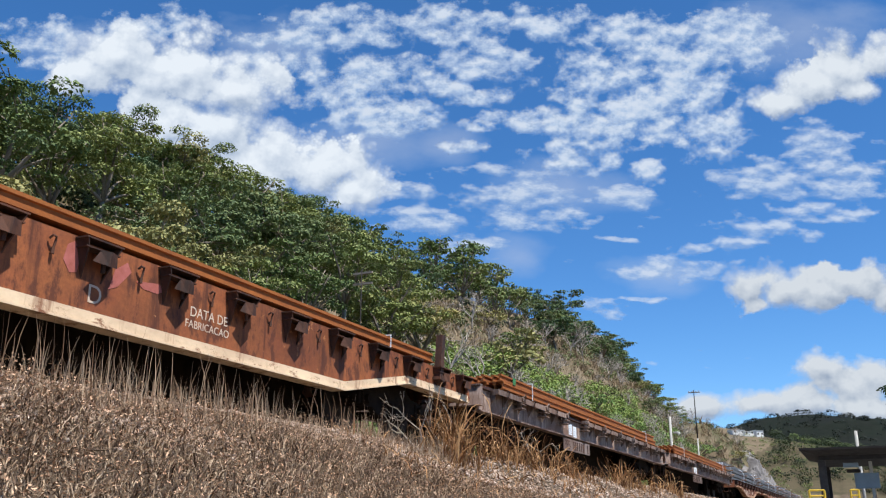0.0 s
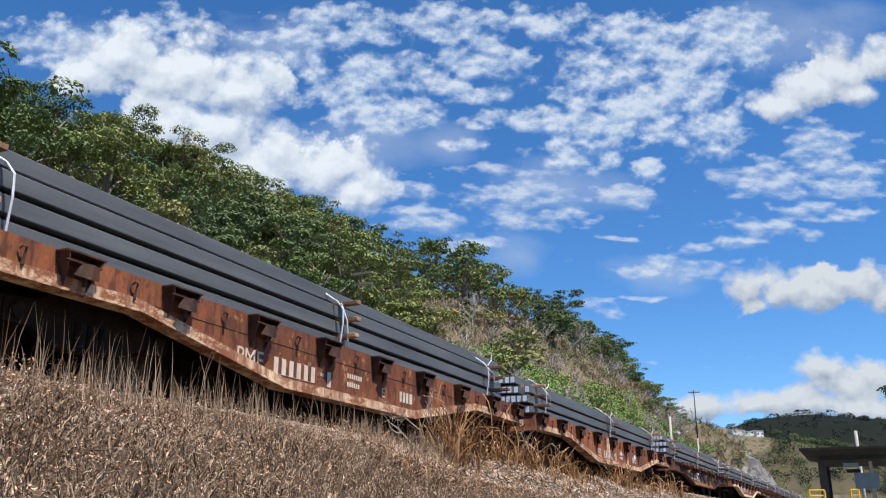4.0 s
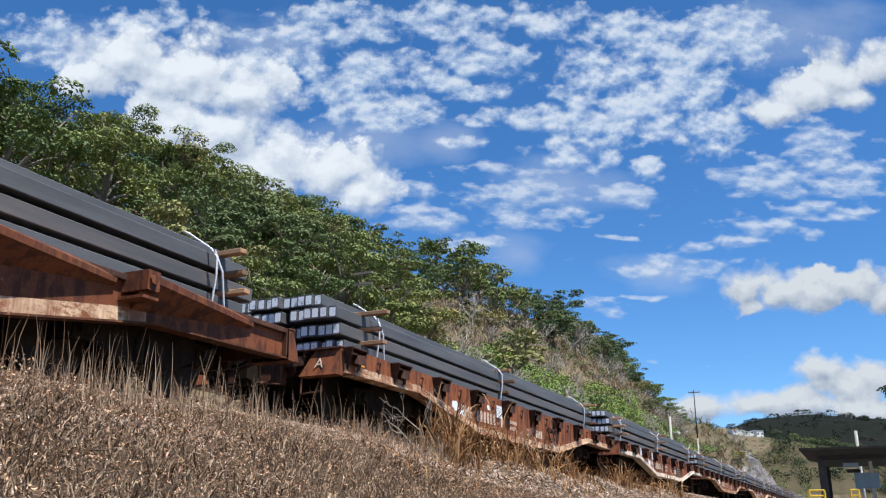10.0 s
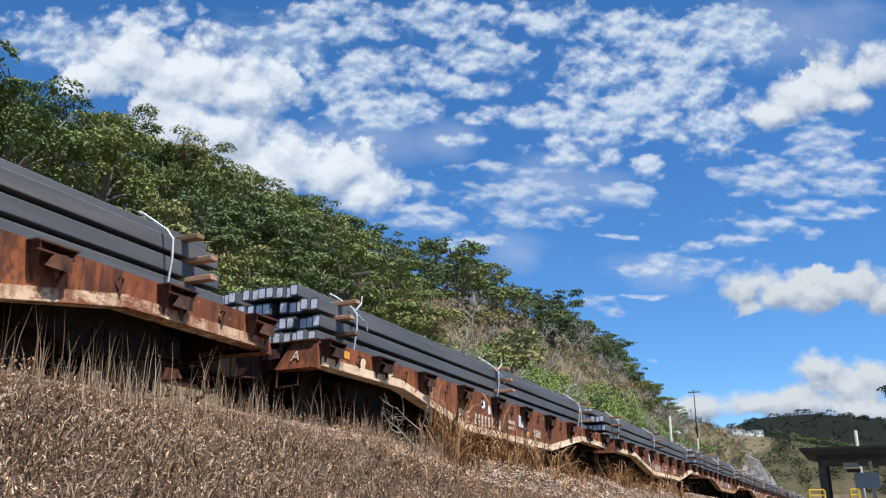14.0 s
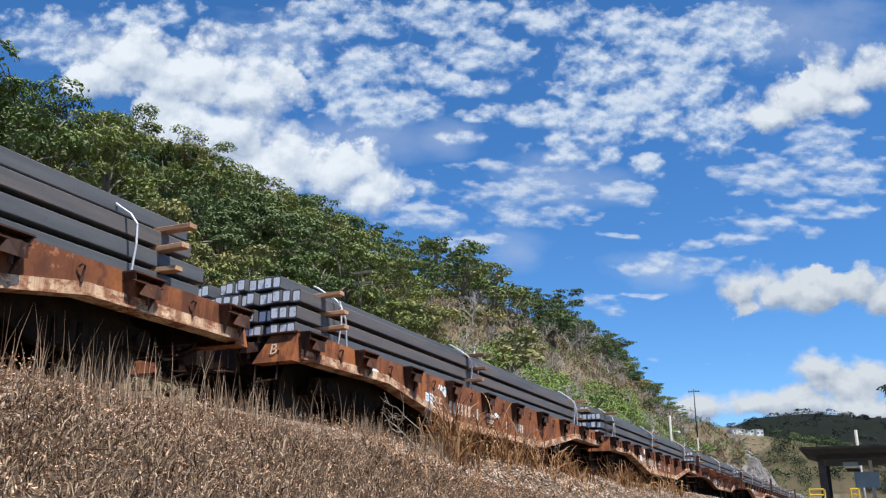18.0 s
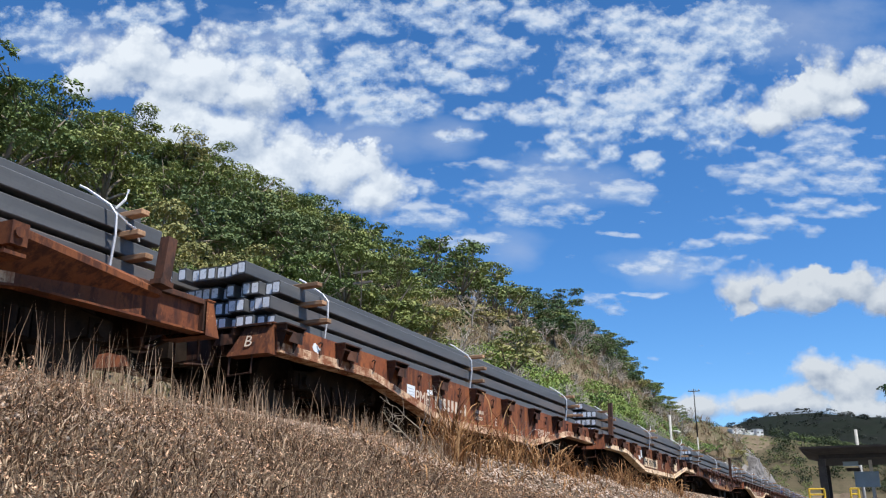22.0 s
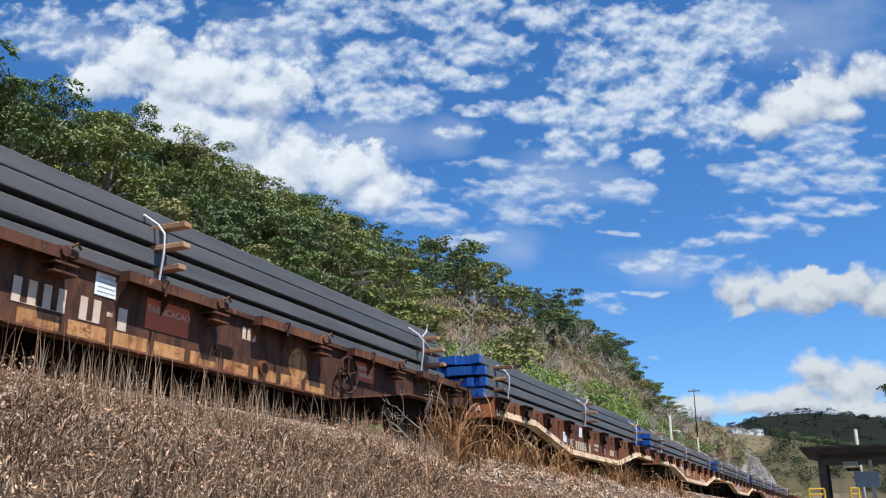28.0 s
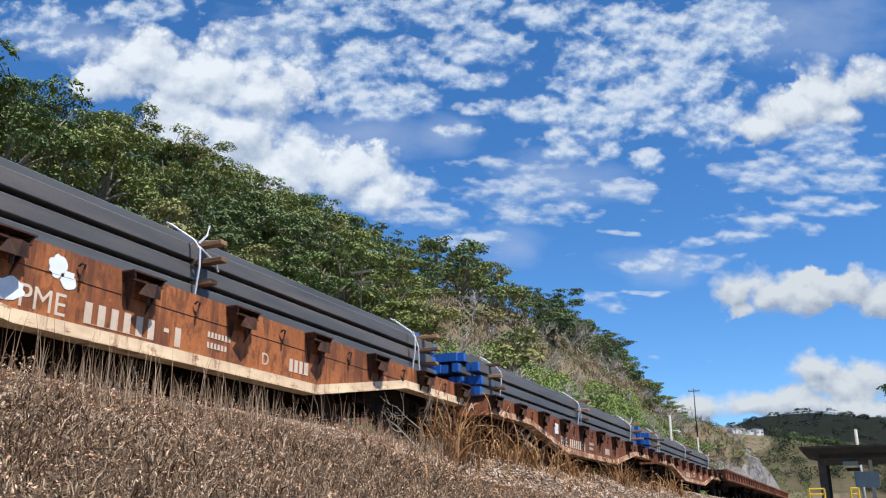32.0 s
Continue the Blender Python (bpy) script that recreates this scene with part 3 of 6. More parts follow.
def pads(rng, centre, radius, cover, size, flat, name, mat):
    """Foliage pads: domes of leaves that face outward, so each pad has a lit top and a shaded belly."""
    per = np.maximum((cover * 4.2 * radius ** 2 / (0.34 * size ** 2)).astype(int), 6)
    c, r = np.repeat(centre, per, 0), np.repeat(radius, per)
    n = len(c)
    d = rng.standard_normal((n, 3))
    d[:, 2] = np.where(d[:, 2] < -0.35, -d[:, 2], d[:, 2])
    d /= np.linalg.norm(d, axis=1)[:, None]
    lump = 1 + 0.22 * np.sin(d[:, 0] * 5 + c[:, 0] * 3) * np.cos(d[:, 1] * 6 + c[:, 1] * 5)
    p = c + d * (r * lump * (0.72 + 0.32 * rng.random(n)))[:, None] * np.array([1, 1, flat])
    nrm = d * np.array([1, 1, 1 / flat]) * 0.6 + rng.normal(0, 0.42, (n, 3)) + np.array([0, 0, 0.25])
    nrm /= np.linalg.norm(nrm, axis=1)[:, None]
    t = np.cross(nrm, rng.standard_normal((n, 3)))
    t /= np.linalg.norm(t, axis=1)[:, None] + 1e-6
    w = np.cross(nrm, t)
    ln = size * rng.uniform(0.6, 1.35, n)
    a, b = (ln * 0.5)[:, None], (ln * 0.28)[:, None]
    v = np.stack([p - t * a, p + w * b + nrm * b * 0.25, p + t * a, p - w * b + nrm * b * 0.25], 1)
    return numbered(name, v.reshape(-1, 3), np.arange(n * 4).reshape(n, 4), mat)


def tree_meshes(seed, height, spread, mat, count=24, leaf=0.19, shape="round", cover=0.62):
    """A leaning trunk that forks into limbs, with foliage pads at and along their ends."""
    rng = np.random.default_rng(seed)
    s = Shape()
    lean = rng.normal(0, 0.25, 2)
    fork = Vector((lean[0], lean[1], height * rng.uniform(0.30, 0.42)))
    s.tube([(0, 0, -0.8), fork * 0.5 + Vector((0.08, 0, 0)), fork], [0.17, 0.13, 0.10], 7)
    centre, size = [], []
    limbs = 7
    for k in range(limbs):
        a = 2 * np.pi * k / limbs + rng.normal(0, 0.3)
        r = spread * rng.uniform(0.45, 1.0)
        if shape == "umbrella":
            z = height * rng.uniform(0.84, 1.0)
        else:
            z = height * (1.0 - 0.42 * (r / spread) ** 2) * rng.uniform(0.80, 1.0)
        end = Vector((fork.x + r * math.cos(a), fork.y + r * math.sin(a), z))
        mid = fork.lerp(end, 0.5) + Vector((rng.normal(0, 0.2), rng.normal(0, 0.2), 0.06 * height * rng.random()))
        s.tube([fork, mid, end], [0.085, 0.055, 0.02], 5)
        for j in range(max(1, count // limbs)):
            f = rng.uniform(0.75, 1.05) if shape == "umbrella" else rng.uniform(0.15, 1.05)
            q = mid.lerp(end, f) + Vector(rng.normal(0, 0.20 * spread, 3) * (1, 1, 0.25 if shape == "umbrella" else 0.55))
            s.tube([mid.lerp(end, 0.6), q], [0.03, 0.010], 3, caps=False)
            centre.append(q)
            size.append(rng.uniform(0.15, 0.32) * spread)
    flat = 0.30 if shape == "umbrella" else 0.46
    return s.mesh("trunk", BARK, smooth=True), pads(rng, np.array(centre), np.array(size), cover, leaf, flat, "crown", mat)


def bare_tree_meshes(seed, height):
    """A leafless tree: limbs that fork into fine twigs."""
    rng = random.Random(seed)
    s, twigs = Shape(), Shape()

    def grow(p, d, r, depth):
        q = p + d
        (s if depth > 1 else twigs).tube([p, p.lerp(q, 0.5) + Vector((rng.uniform(-0.06, 0.06), rng.uniform(-0.06, 0.06), 0)) * d.length, q], [r, r * 0.85, r * 0.65], 5 if depth > 1 else 3, caps=False)
        if depth:
            for _ in range(3 if depth < 4 else 4):
                t = Euler((rng.uniform(-0.75, 0.75), rng.uniform(-0.75, 0.75), rng.uniform(-1, 1))).to_matrix()
                grow(q, (t @ d) * rng.uniform(0.6, 0.85), r * 0.62, depth - 1)
    grow(Vector((0, 0, -0.8)), Vector((0.1, 0, height * 0.40)), 0.12, 4)
    return s.mesh("trunk", DRY_BARK, smooth=True), twigs.mesh("crown", DRY_BARK)


bank_grass()
TREE_SHAPES = [(1, 6.2, 2.6, LEAF_GREEN, 24, "round"), (2, 5.4, 2.4, LEAF_DEEP, 24, "round"), (3, 7.0, 2.5, LEAF_GREEN, 26, "round"),
               (4, 4.6, 2.2, LEAF_OLIVE, 20, "round"), (5, 6.0, 3.0, LEAF_DEEP, 28, "round"), (6, 4.0, 2.0, LEAF_BRIGHT, 18, "round"),
               (7, 5.2, 2.6, LEAF_OLIVE, 22, "round"), (8, 6.6, 3.3, LEAF_DEEP, 21, "umbrella"), (9, 5.6, 2.8, LEAF_GREEN, 16, "umbrella")]
TREE_NEAR = [tree_meshes(a, h, w, m, int(n * 1.6), 0.16, f, 0.95) for a, h, w, m, n, f in TREE_SHAPES]
TREE_FAR = [tree_meshes(a, h, w, m, int(n * 1.4), 0.33, f, 0.9) for a, h, w, m, n, f in TREE_SHAPES]
BARE_TREES = [bare_tree_meshes(1, 4.2), bare_tree_meshes(2, 3.4), bare_tree_meshes(3, 5.0)]
TREE_WORDS = ["broad leafy green tree on the wooded hillside", "dense dark green tree on the hillside", "tall green tree with layered crown on the hillside",
              "olive green bushy tree on the dry slope", "wide dark green tree on the hillside", "bright green young tree on the slope",
              "olive green spreading tree on the hillside", "flat-topped dark green tree with open limbs", "flat-topped green tree with open limbs"]


def plant(kind, x, y, size, turn, sink=0.7):
    z = float(ground_height(x, y)) - sink * size
    m = Matrix.LocRotScale((x, y, z), Euler((0, 0, turn)), (size, size, size * random.uniform(0.9, 1.1)))
    t = thing("tree", m, TREE_WORDS[kind], "tree", "trees on the hillside")
    trunk, crown = (TREE_NEAR if x < 66 else TREE_FAR)[kind]
    part("trunk", trunk, t)
    part("crown", crown, t)


def plant_bare(kind, x, y, size, turn):
    m = Matrix.LocRotScale((x, y, float(ground_height(x, y))), Euler((0, 0, turn)), (size, size, size))
    t = thing("bare_tree", m, "leafless grey tree with fine twigs on the dry slope", "tree", "leafless trees on the hillside")
    part("trunk", BARE_TREES[kind][0], t)
    part("crown", BARE_TREES[kind][1], t, None, "leafless twigs")


def dryness(x, y):
    """How far the slope is open dry scrub: patches away from the near end, below the crest."""
    t0, (yr, _) = toe(x), ridge(x)
    u = np.clip((y - t0) / (yr - t0), 0, 1)
    p = 0.62 + 0.55 * ripple(x, y, 5.0, 4.0) - 0.9 * np.clip((u - 0.62) / 0.3, 0, 1)
    return p * ease((np.asarray(x) / np.asarray(y) - 1.55) / 0.7) - 0.55 * (u < 0.14)


def wooded_hill():
    rng = random.Random(5)
    for row in range(10):
        x = 6.0 + rng.random() * 4
        while x < 330:
            x += rng.uniform(2.9, 5.2) * (1.0 + 0.004 * x)
            t0, (yr, _) = float(toe(x)), ridge(x)
            u = (row + 0.6) / 9.6 + rng.uniform(-0.04, 0.04)
            y = t0 + u * (float(yr) - t0) + 1.0
            dry = float(dryness(x, y))
            if x / y < 0.5 or (x > 250 and rng.random() < (x - 250) / 80):
                continue
            if dry > 0.30 and rng.random() < 0.93 or u < 0.08:
                if rng.random() < 0.5 and u > 0.08:
                    plant_bare(rng.randrange(3), x, y, rng.uniform(0.6, 1.05), rng.uniform(0, 6.28))
                continue
            pick = [0, 1, 2, 4, 1, 0, 6, 1, 2] if u > 0.35 else [3, 5, 0, 6, 2, 1]
            if u > 0.75 and x / y > 2.6:
                pick = [7, 8, 1, 4, 1, 0]
            if u < 0.48 and x / y > 2:
                pick = [5, 5, 3, 6]
            size = rng.choice((0.7, 0.85, 1.0, 1.15, 1.3)) * rng.uniform(0.92, 1.06) * (0.72 if u < 0.3 else 1.0)
            plant(rng.choice(pick), x, y + rng.uniform(-0.8, 0.8), size, rng.uniform(0, 6.28))
    # leafless trees on the far end of the crest
    for x, u, size in ((150, 0.85, 1.5), (163, 0.92, 1.6), (176, 0.9, 1.3), (120, 0.7, 1.3), (205, 0.9, 1.4)):
        t0, yr = float(toe(x)), float(ridge(x)[0])
        plant_bare(x % 3, x, t0 + u * (yr - t0), size, x)
    # the tall group at the near end of the crest
    for x, u, size, kind in ((30, 0.95, 1.1, 4), (34, 1.0, 1.2, 1), (38, 0.92, 1.15, 2), (42, 1.0, 1.1, 4), (36, 0.8, 1.0, 1), (46, 0.95, 1.15, 0)):
        t0, yr = float(toe(x)), float(ridge(x)[0])
        plant(kind, x, t0 + u * (yr - t0), size, x)
    # bushes on the spur above the rock face
    for x, y, size, kind in ((180, 25.5, 0.8, 5), (184, 28.0, 0.9, 1), (177, 23.5, 0.6, 3), (187, 26.0, 0.7, 5)):
        plant(kind, x, y, size, x)
    # a tree beside the road whose crown just reaches into view
    plant(7, 46.0, -5.3, 1.35, 1.0, 0.1)


wooded_hill()


def scrub(name, label, seed, n, xr, ur, mat, size, radius, dry, tall=0.6, cover=0.55):
    """Low bushes over the slope, too many to count; dry picks the patches they grow in."""
    rng = np.random.default_rng(seed)
    x = xr[0] + (xr[1] - xr[0]) * rng.random(n) ** 1.3
    t0, (yr, _) = toe(x), ridge(x)
    y = t0 + (yr - t0) * rng.uniform(ur[0], ur[1], n)
    k = dryness(x, y)
    keep = (k > dry[0]) & (k < dry[1])
    x, y = x[keep], y[keep]
    c = on_ground(x, y, -0.15)
    c[:, 2] += rng.random(len(x)) * tall
    ob = new(name, pads(rng, c, rng.uniform(0.5, 1.15, len(x)) * radius, cover, size, 0.75, name, mat))
    return tagged(ob, label, "shrubs", kind="stuff")


scrub("green_scrub", "bright green leafy bushes beside the track", 31, 1300, (26, 150), (0.07, 0.44), LEAF_BRIGHT, 0.23, 0.8, (-3, 0.80), 0.9)
scrub("slope_bushes", "bright green bushes low on the open slope", 38, 300, (60, 128), (0.38, 0.53), LEAF_BRIGHT, 0.27, 1.05, (-3, 3), 0.9, 0.6)
# the undergrowth's dark colour stands in for shade between the trees
scrub("undergrowth", "green undergrowth between the trees, coloured dark for the shaded gaps", 32, 1150, (10, 300), (0.06, 1.0), LEAF_UNDER, 0.30, 1.0, (-3, 0.34), 1.0, 0.45)
scrub("olive_scrub", "olive green bushes over the slope", 36, 2300, (26, 310), (0.10, 1.0), LEAF_OLIVE, 0.26, 0.65, (-0.1, 1.1), 0.7, 0.5)


def bare_scrub():
    """Leafless shrubs on the open slope: sprays of thin twigs."""
    rng = np.random.default_rng(33)
    m, per = 3800, 18
    cx = 26 + 300 * rng.random(m) ** 1.3
    t0, yr = toe(cx), ridge(cx)[0]
    cy = t0 + (yr - t0) * rng.uniform(0.08, 0.9, m)
    keep = dryness(cx, cy) > 0.22
    cx, cy = cx[keep], cy[keep]
    m = len(cx)
    x, y = np.repeat(cx, per) + rng.normal(0, 0.22, m * per), np.repeat(cy, per) + rng.normal(0, 0.22, m * per)
    tall = np.repeat(rng.uniform(0.7, 2.1, m), per)
    n = m * per
    ob = new("dry_scrub", blades(rng, on_ground(x, y, 0.1), tall * rng.uniform(0.35, 1.0, n), tall * rng.uniform(0.15, 0.75, n), rng.uniform(0.025, 0.06, n) * (1 + x / 120), rng.uniform(0, 0.35, n), "dry_scrub", DRY_LEAF))
    tagged(ob, "leafless grey-brown scrub on the open slope", "shrubs", kind="stuff")


bare_scrub()


def slope_grass():
    rng = np.random.default_rng(41)
    n = 30000
    x = 15 + 270 * rng.random(n) ** 1.4
    y = toe(x) - 0.5 + (ridge(x)[0] - toe(x)) * rng.random(n) ** 1.3
    h = rng.uniform(0.25, 0.9, n)
    ob = new("slope_grass", blades(rng, on_ground(x, y), h, rng.uniform(0.1, 0.5, n), rng.uniform(0.03, 0.07, n), rng.uniform(0, 0.4, n), "slope_grass", GRASS_SLOPE))
    tagged(ob, "pale dry grass over the open slope", "grass", kind="stuff")


slope_grass()


def far_growth(name, label, seed, spots, mat, size, cover=0.5, flat=0.7):
    """Bushes and trees of the far hills."""
    rng = np.random.default_rng(seed)
    c = np.concatenate([on_ground(x, y, -h * k) for x, y, h, k in spots])
    r = np.concatenate([np.full(len(x), h) * rng.uniform(0.45, 1.1, len(x)) for x, y, h, k in spots])
    return tagged(new(name, pads(rng, c, r, cover, size, flat, name, mat)), label, "shrubs", kind="stuff")


def far_spots():
    rng = np.random.default_rng(91)
    a = (rng.uniform(520, 700, 330), rng.uniform(-90, 130, 330), 4.2, 0.2)
    a2 = (rng.uniform(520, 690, 150), rng.uniform(-90, 130, 150), 6.6, 0.25)
    top = (rng.normal(672, 10, 120), rng.uniform(-60, 40, 120), 3.4, 0.6)
    b = (rng.uniform(1330, 1640, 260), rng.uniform(-120, 260, 260), 6.5, 0.05)
    ridge_y = np.repeat(rng.uniform(-90, 260, 34), 4) + rng.normal(0, 3.5, 136)
    c = (rng.normal(1645, 8, 136), ridge_y, 4.6, np.repeat(rng.uniform(0.1, 1.6, 34), 4))
    d = (rng.uniform(230, 640, 620), rng.uniform(24, 95, 620), 1.9, 0.3)
    def clear(spot):
        """Leaves the houses on the hill in sight."""
        x, y, h, k = spot
        keep = ~((np.abs(np.degrees(np.arctan2(y, x)) - 6.0) < 1.5) & (x > 575))
        return x[keep], y[keep], h, k

    a, a2 = clear(a), clear(a2)
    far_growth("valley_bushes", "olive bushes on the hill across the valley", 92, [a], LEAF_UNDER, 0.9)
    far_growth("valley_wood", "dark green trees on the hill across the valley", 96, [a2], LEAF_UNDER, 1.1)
    far_growth("valley_trees", "green trees along the low ridge across the valley", 95, [top], LEAF_GREEN, 0.9)
    # cloud shadow over these woods comes from their near-black leaf colour
    far_growth("far_woods", "woods and ridge trees on the far hill, coloured dark as under cloud shadow", 93, [b, c], LEAF_FAR, 2.6)
    far_growth("spur_bushes", "bushes on the dry spur above the line", 94, [d], LEAF_GREEN, 0.7)


far_spots()


def outcrop():
    """The grey rock face where the hill was cut back: blocks with broken flat faces."""
    rng = random.Random(12)
    rock = thing("rock_face", pose(191, 20.2, 2.6, 0, 0, 5), "grey cut rock face at the foot of the hill", "rock", kind="structure")
    for x, y, z, sx, sy, sz in ((0, 0.5, 5, 11, 4.0, 7.5), (-13, 1.5, 2, 10, 4, 7.5), (9, -1.0, 3.5, 8, 3.2, 8.5)):
        planes = [(Vector((rng.gauss(0.2, 1), rng.gauss(-0.6, 1), rng.gauss(0.2, 0.8))).normalized(), rng.uniform(0.62, 0.9)) for _ in range(26)]
        bm = bmesh.new()
        bmesh.ops.create_icosphere(bm, subdivisions=5, radius=1.0)
        for v in bm.verts:
            p = v.co.normalized()
            r = min([1.0] + [d / p.dot(q) for q, d in planes if p.dot(q) > 0.3])
            r *= 1 + 0.05 * noise.noise(p * 4.0) + 0.025 * noise.noise(p * 14.0)
            v.co = Vector((p.x * sx, p.y * sy, p.z * sz)) * r
        me = bpy.data.meshes.new("block")
        bm.to_mesh(me)
        bm.free()
        me.materials.append(ROCK)
        part("block", me, rock, pose(x, y, z, 0, 14, rng.uniform(-15, 15)))


outcrop()


# ---- the train ----
DECK = 0.95         # deck of the fish-belly wagons above the rails
HIGH_DECK = 1.12    # deck of the rail wagons
HALF = WIDE / 2


def fish_belly(half, deck):
    """Outline of a side plate: shallow ends, deep middle."""
    a, b, thin, deep = half - 2.2, half - 4.6, 0.305, 0.70
    if deck > 1:
        a, b, thin, deep = half - 2.3, half - 4.1, 0.38, 0.72
    return [(-half, deck), (-half, deck - thin - 0.01), (-a, deck - thin), (-b, deck - deep), (b, deck - deep), (a, deck - thin), (half, deck - thin - 0.01), (half, deck)]


def side_plate(half, deck):
    def make():
        return Shape().prism(fish_belly(half, deck), -0.012, 0.012).mesh("side_plate", RUST_BROWN)
    return kept(("side_plate", half, deck), make)


def swept_flange(half, deck, mat):
    """The pale bottom flange that follows the fish belly: one bent angle bar."""
    def make():
        s = Shape()
        low = fish_belly(half, deck)[1:-1]
        sec = [(-0.034, 0.088), (-0.034, -0.012), (-0.055, -0.012), (-0.055, -0.034), (0.16, -0.034), (0.16, -0.013), (-0.0125, -0.013), (-0.0125, 0.088)]
        k = len(sec)
        pts = [(x, y, z + dz) for x, z in low for y, dz in sec]
        faces = [(i * k + m, i * k + (m + 1) % k, (i + 1) * k + (m + 1) % k, (i + 1) * k + m) for i in range(len(low) - 1) for m in range(k)]
        faces += [tuple(range(k)), tuple((len(low) - 1) * k + m for m in range(k))]
        return s.add(pts, faces).mesh("bottom_flange", mat)
    return kept(("flange", half, deck, mat.name), make)


def pocket_mesh(mat):
    """A stake pocket: lip plate, tapered cheeks, a folded front and the bolt below."""
    def make():
        s = Shape()
        s.box(-0.22, 0.22, -0.15, 0, -0.030, -0.014)
        s.box(-0.20, 0.20, -0.13, 0, -0.105, -0.092)
        for x in (-0.205, 0.19):
            e = 0.09 if x < 0 else -0.075
            s.add([(x, 0, -0.03), (x, -0.145, -0.03), (x + e * 0.3, -0.13, -0.09), (x + e, 0, -0.36), (x + 0.015, 0, -0.03), (x + 0.015, -0.145, -0.03), (x + 0.015 + e * 0.3, -0.13, -0.09), (x + 0.015 + e, 0, -0.36)],
                  [(0, 1, 2, 3), (7, 6, 5, 4), (0, 4, 5, 1), (1, 5, 6, 2), (2, 6, 7, 3), (3, 7, 4, 0)])
        s.add([(-0.03, -0.125, -0.10), (0.17, -0.125, -0.10), (0.19, -0.115, -0.215), (-0.10, -0.115, -0.215), (0.06, -0.175, -0.10), (0.05, -0.165, -0.235)],
              [(0, 4, 5, 3), (4, 1, 2, 5), (0, 1, 4), (3, 5, 2)])
        s.tube([(0.04, -0.10, -0.21), (0.04, -0.10, -0.29)], 0.022, 6)
        return s.mesh("stake_pocket", mat)
    return kept(("pocket", mat.name), make)


def hook_mesh():
    def make():
        s = Shape()
        s.tube([(-0.03, -0.02, 0.02), (-0.02, -0.05, 0.045), (0.01, -0.055, 0.04), (0.02, -0.04, 0.01), (0.01, -0.03, -0.07)], 0.011, 6)
        s.tube([(0.01, -0.03, -0.06), (0.008, -0.03, -0.11)], 0.018, 5)
        return s.mesh("rope_hook", RUST_DARK)
    return kept("hook", make)


def bogie(parent, x):
    """A three-piece bogie: two cast side frames, bolster, springs and four wheels."""
    b = part("bogie", kept("bolster", lambda: Shape().box(-0.22, 0.22, -0.95, 0.95, 0.42, 0.62).box(-0.3, 0.3, -0.3, 0.3, 0.6, 0.72).mesh("bogie", IRON, 0.02)), parent, (x, 0, 0))
    for side in (-1, 1):
        def frame_mesh():
            s = Shape()
            s.prism([(-1.05, 0.36), (-1.05, 0.56), (-0.62, 0.60), (-0.34, 0.78), (0.34, 0.78), (0.62, 0.60), (1.05, 0.56), (1.05, 0.36), (0.70, 0.36), (0.36, 0.20), (-0.36, 0.20), (-0.70, 0.36)], -0.06, 0.06)
            return s.mesh("side_frame", IRON, 0.015)
        part("side_frame", kept("side_frame", frame_mesh), b, (0, side * 0.93, 0))
        for sx in (-0.14, 0, 0.14):
            part("spring", kept("spring", lambda: Shape().tube([(0, 0, 0.22), (0, 0, 0.46)], 0.055, 8).mesh("spring", IRON)), b, (sx, side * 0.99 + side * 0.03, 0))
        for ax in (-0.85, 0.85):
            def wheel_mesh():
                s = Shape()
                s.tube([(0, -0.055, 0), (0, -0.05, 0), (0, 0.05, 0), (0, 0.055, 0)], [0.40, 0.42, 0.42, 0.40], 18)
                s.tube([(0, 0.05, 0), (0, 0.08, 0)], 0.455, 18)
                s.tube([(0, -0.11, 0), (0, 0.0, 0)], 0.09, 12)
                return s.mesh("wheel", WHEEL_STEEL)
            part("wheel", kept("wheel", wheel_mesh), b, Matrix.Translation((ax, side * 0.5, 0.42)) @ pose(0, 0, 0, 0, 0, 0 if side > 0 else 180))
            part("axle_box", kept("axle_box", lambda: Shape().box(-0.12, 0.12, -0.08, 0.08, -0.1, 0.1).tube([(0, -0.14, 0), (0, 0.14, 0)], 0.075, 10).mesh("axle_box", IRON)), b, (ax, side * 0.93, 0.44))
    for ax in (-0.85, 0.85):
        part("axle", kept("axle", lambda: Shape().tube([(0, -0.9, 0), (0, 0.9, 0)], 0.07, 10).mesh("axle", IRON)), b, (ax, 0, 0.42))
    return b


def coupler_mesh():
    s = Shape()
    s.box(-0.5, 0.05, -0.09, 0.09, 0.60, 0.78)
    s.prism([(0.0, 0.56), (0.20, 0.56), (0.26, 0.62), (0.26, 0.78), (0.20, 0.84), (0.0, 0.84)], -0.14, 0.10)
    s.prism([(0.22, 0.58), (0.36, 0.60), (0.36, 0.80), (0.22, 0.82)], -0.02, 0.13)
    s.tube([(0.0, -0.2, 0.55), (0.05, -0.3, 0.4), (0.22, -0.34, 0.26), (0.45, -0.3, 0.30)], 0.03, 6)
    s.tube([(-0.1, -1.0, 0.72), (-0.02, -0.6, 0.62), (0.05, -0.1, 0.58)], 0.018, 5)
    return s.mesh("coupler", IRON, 0.0)


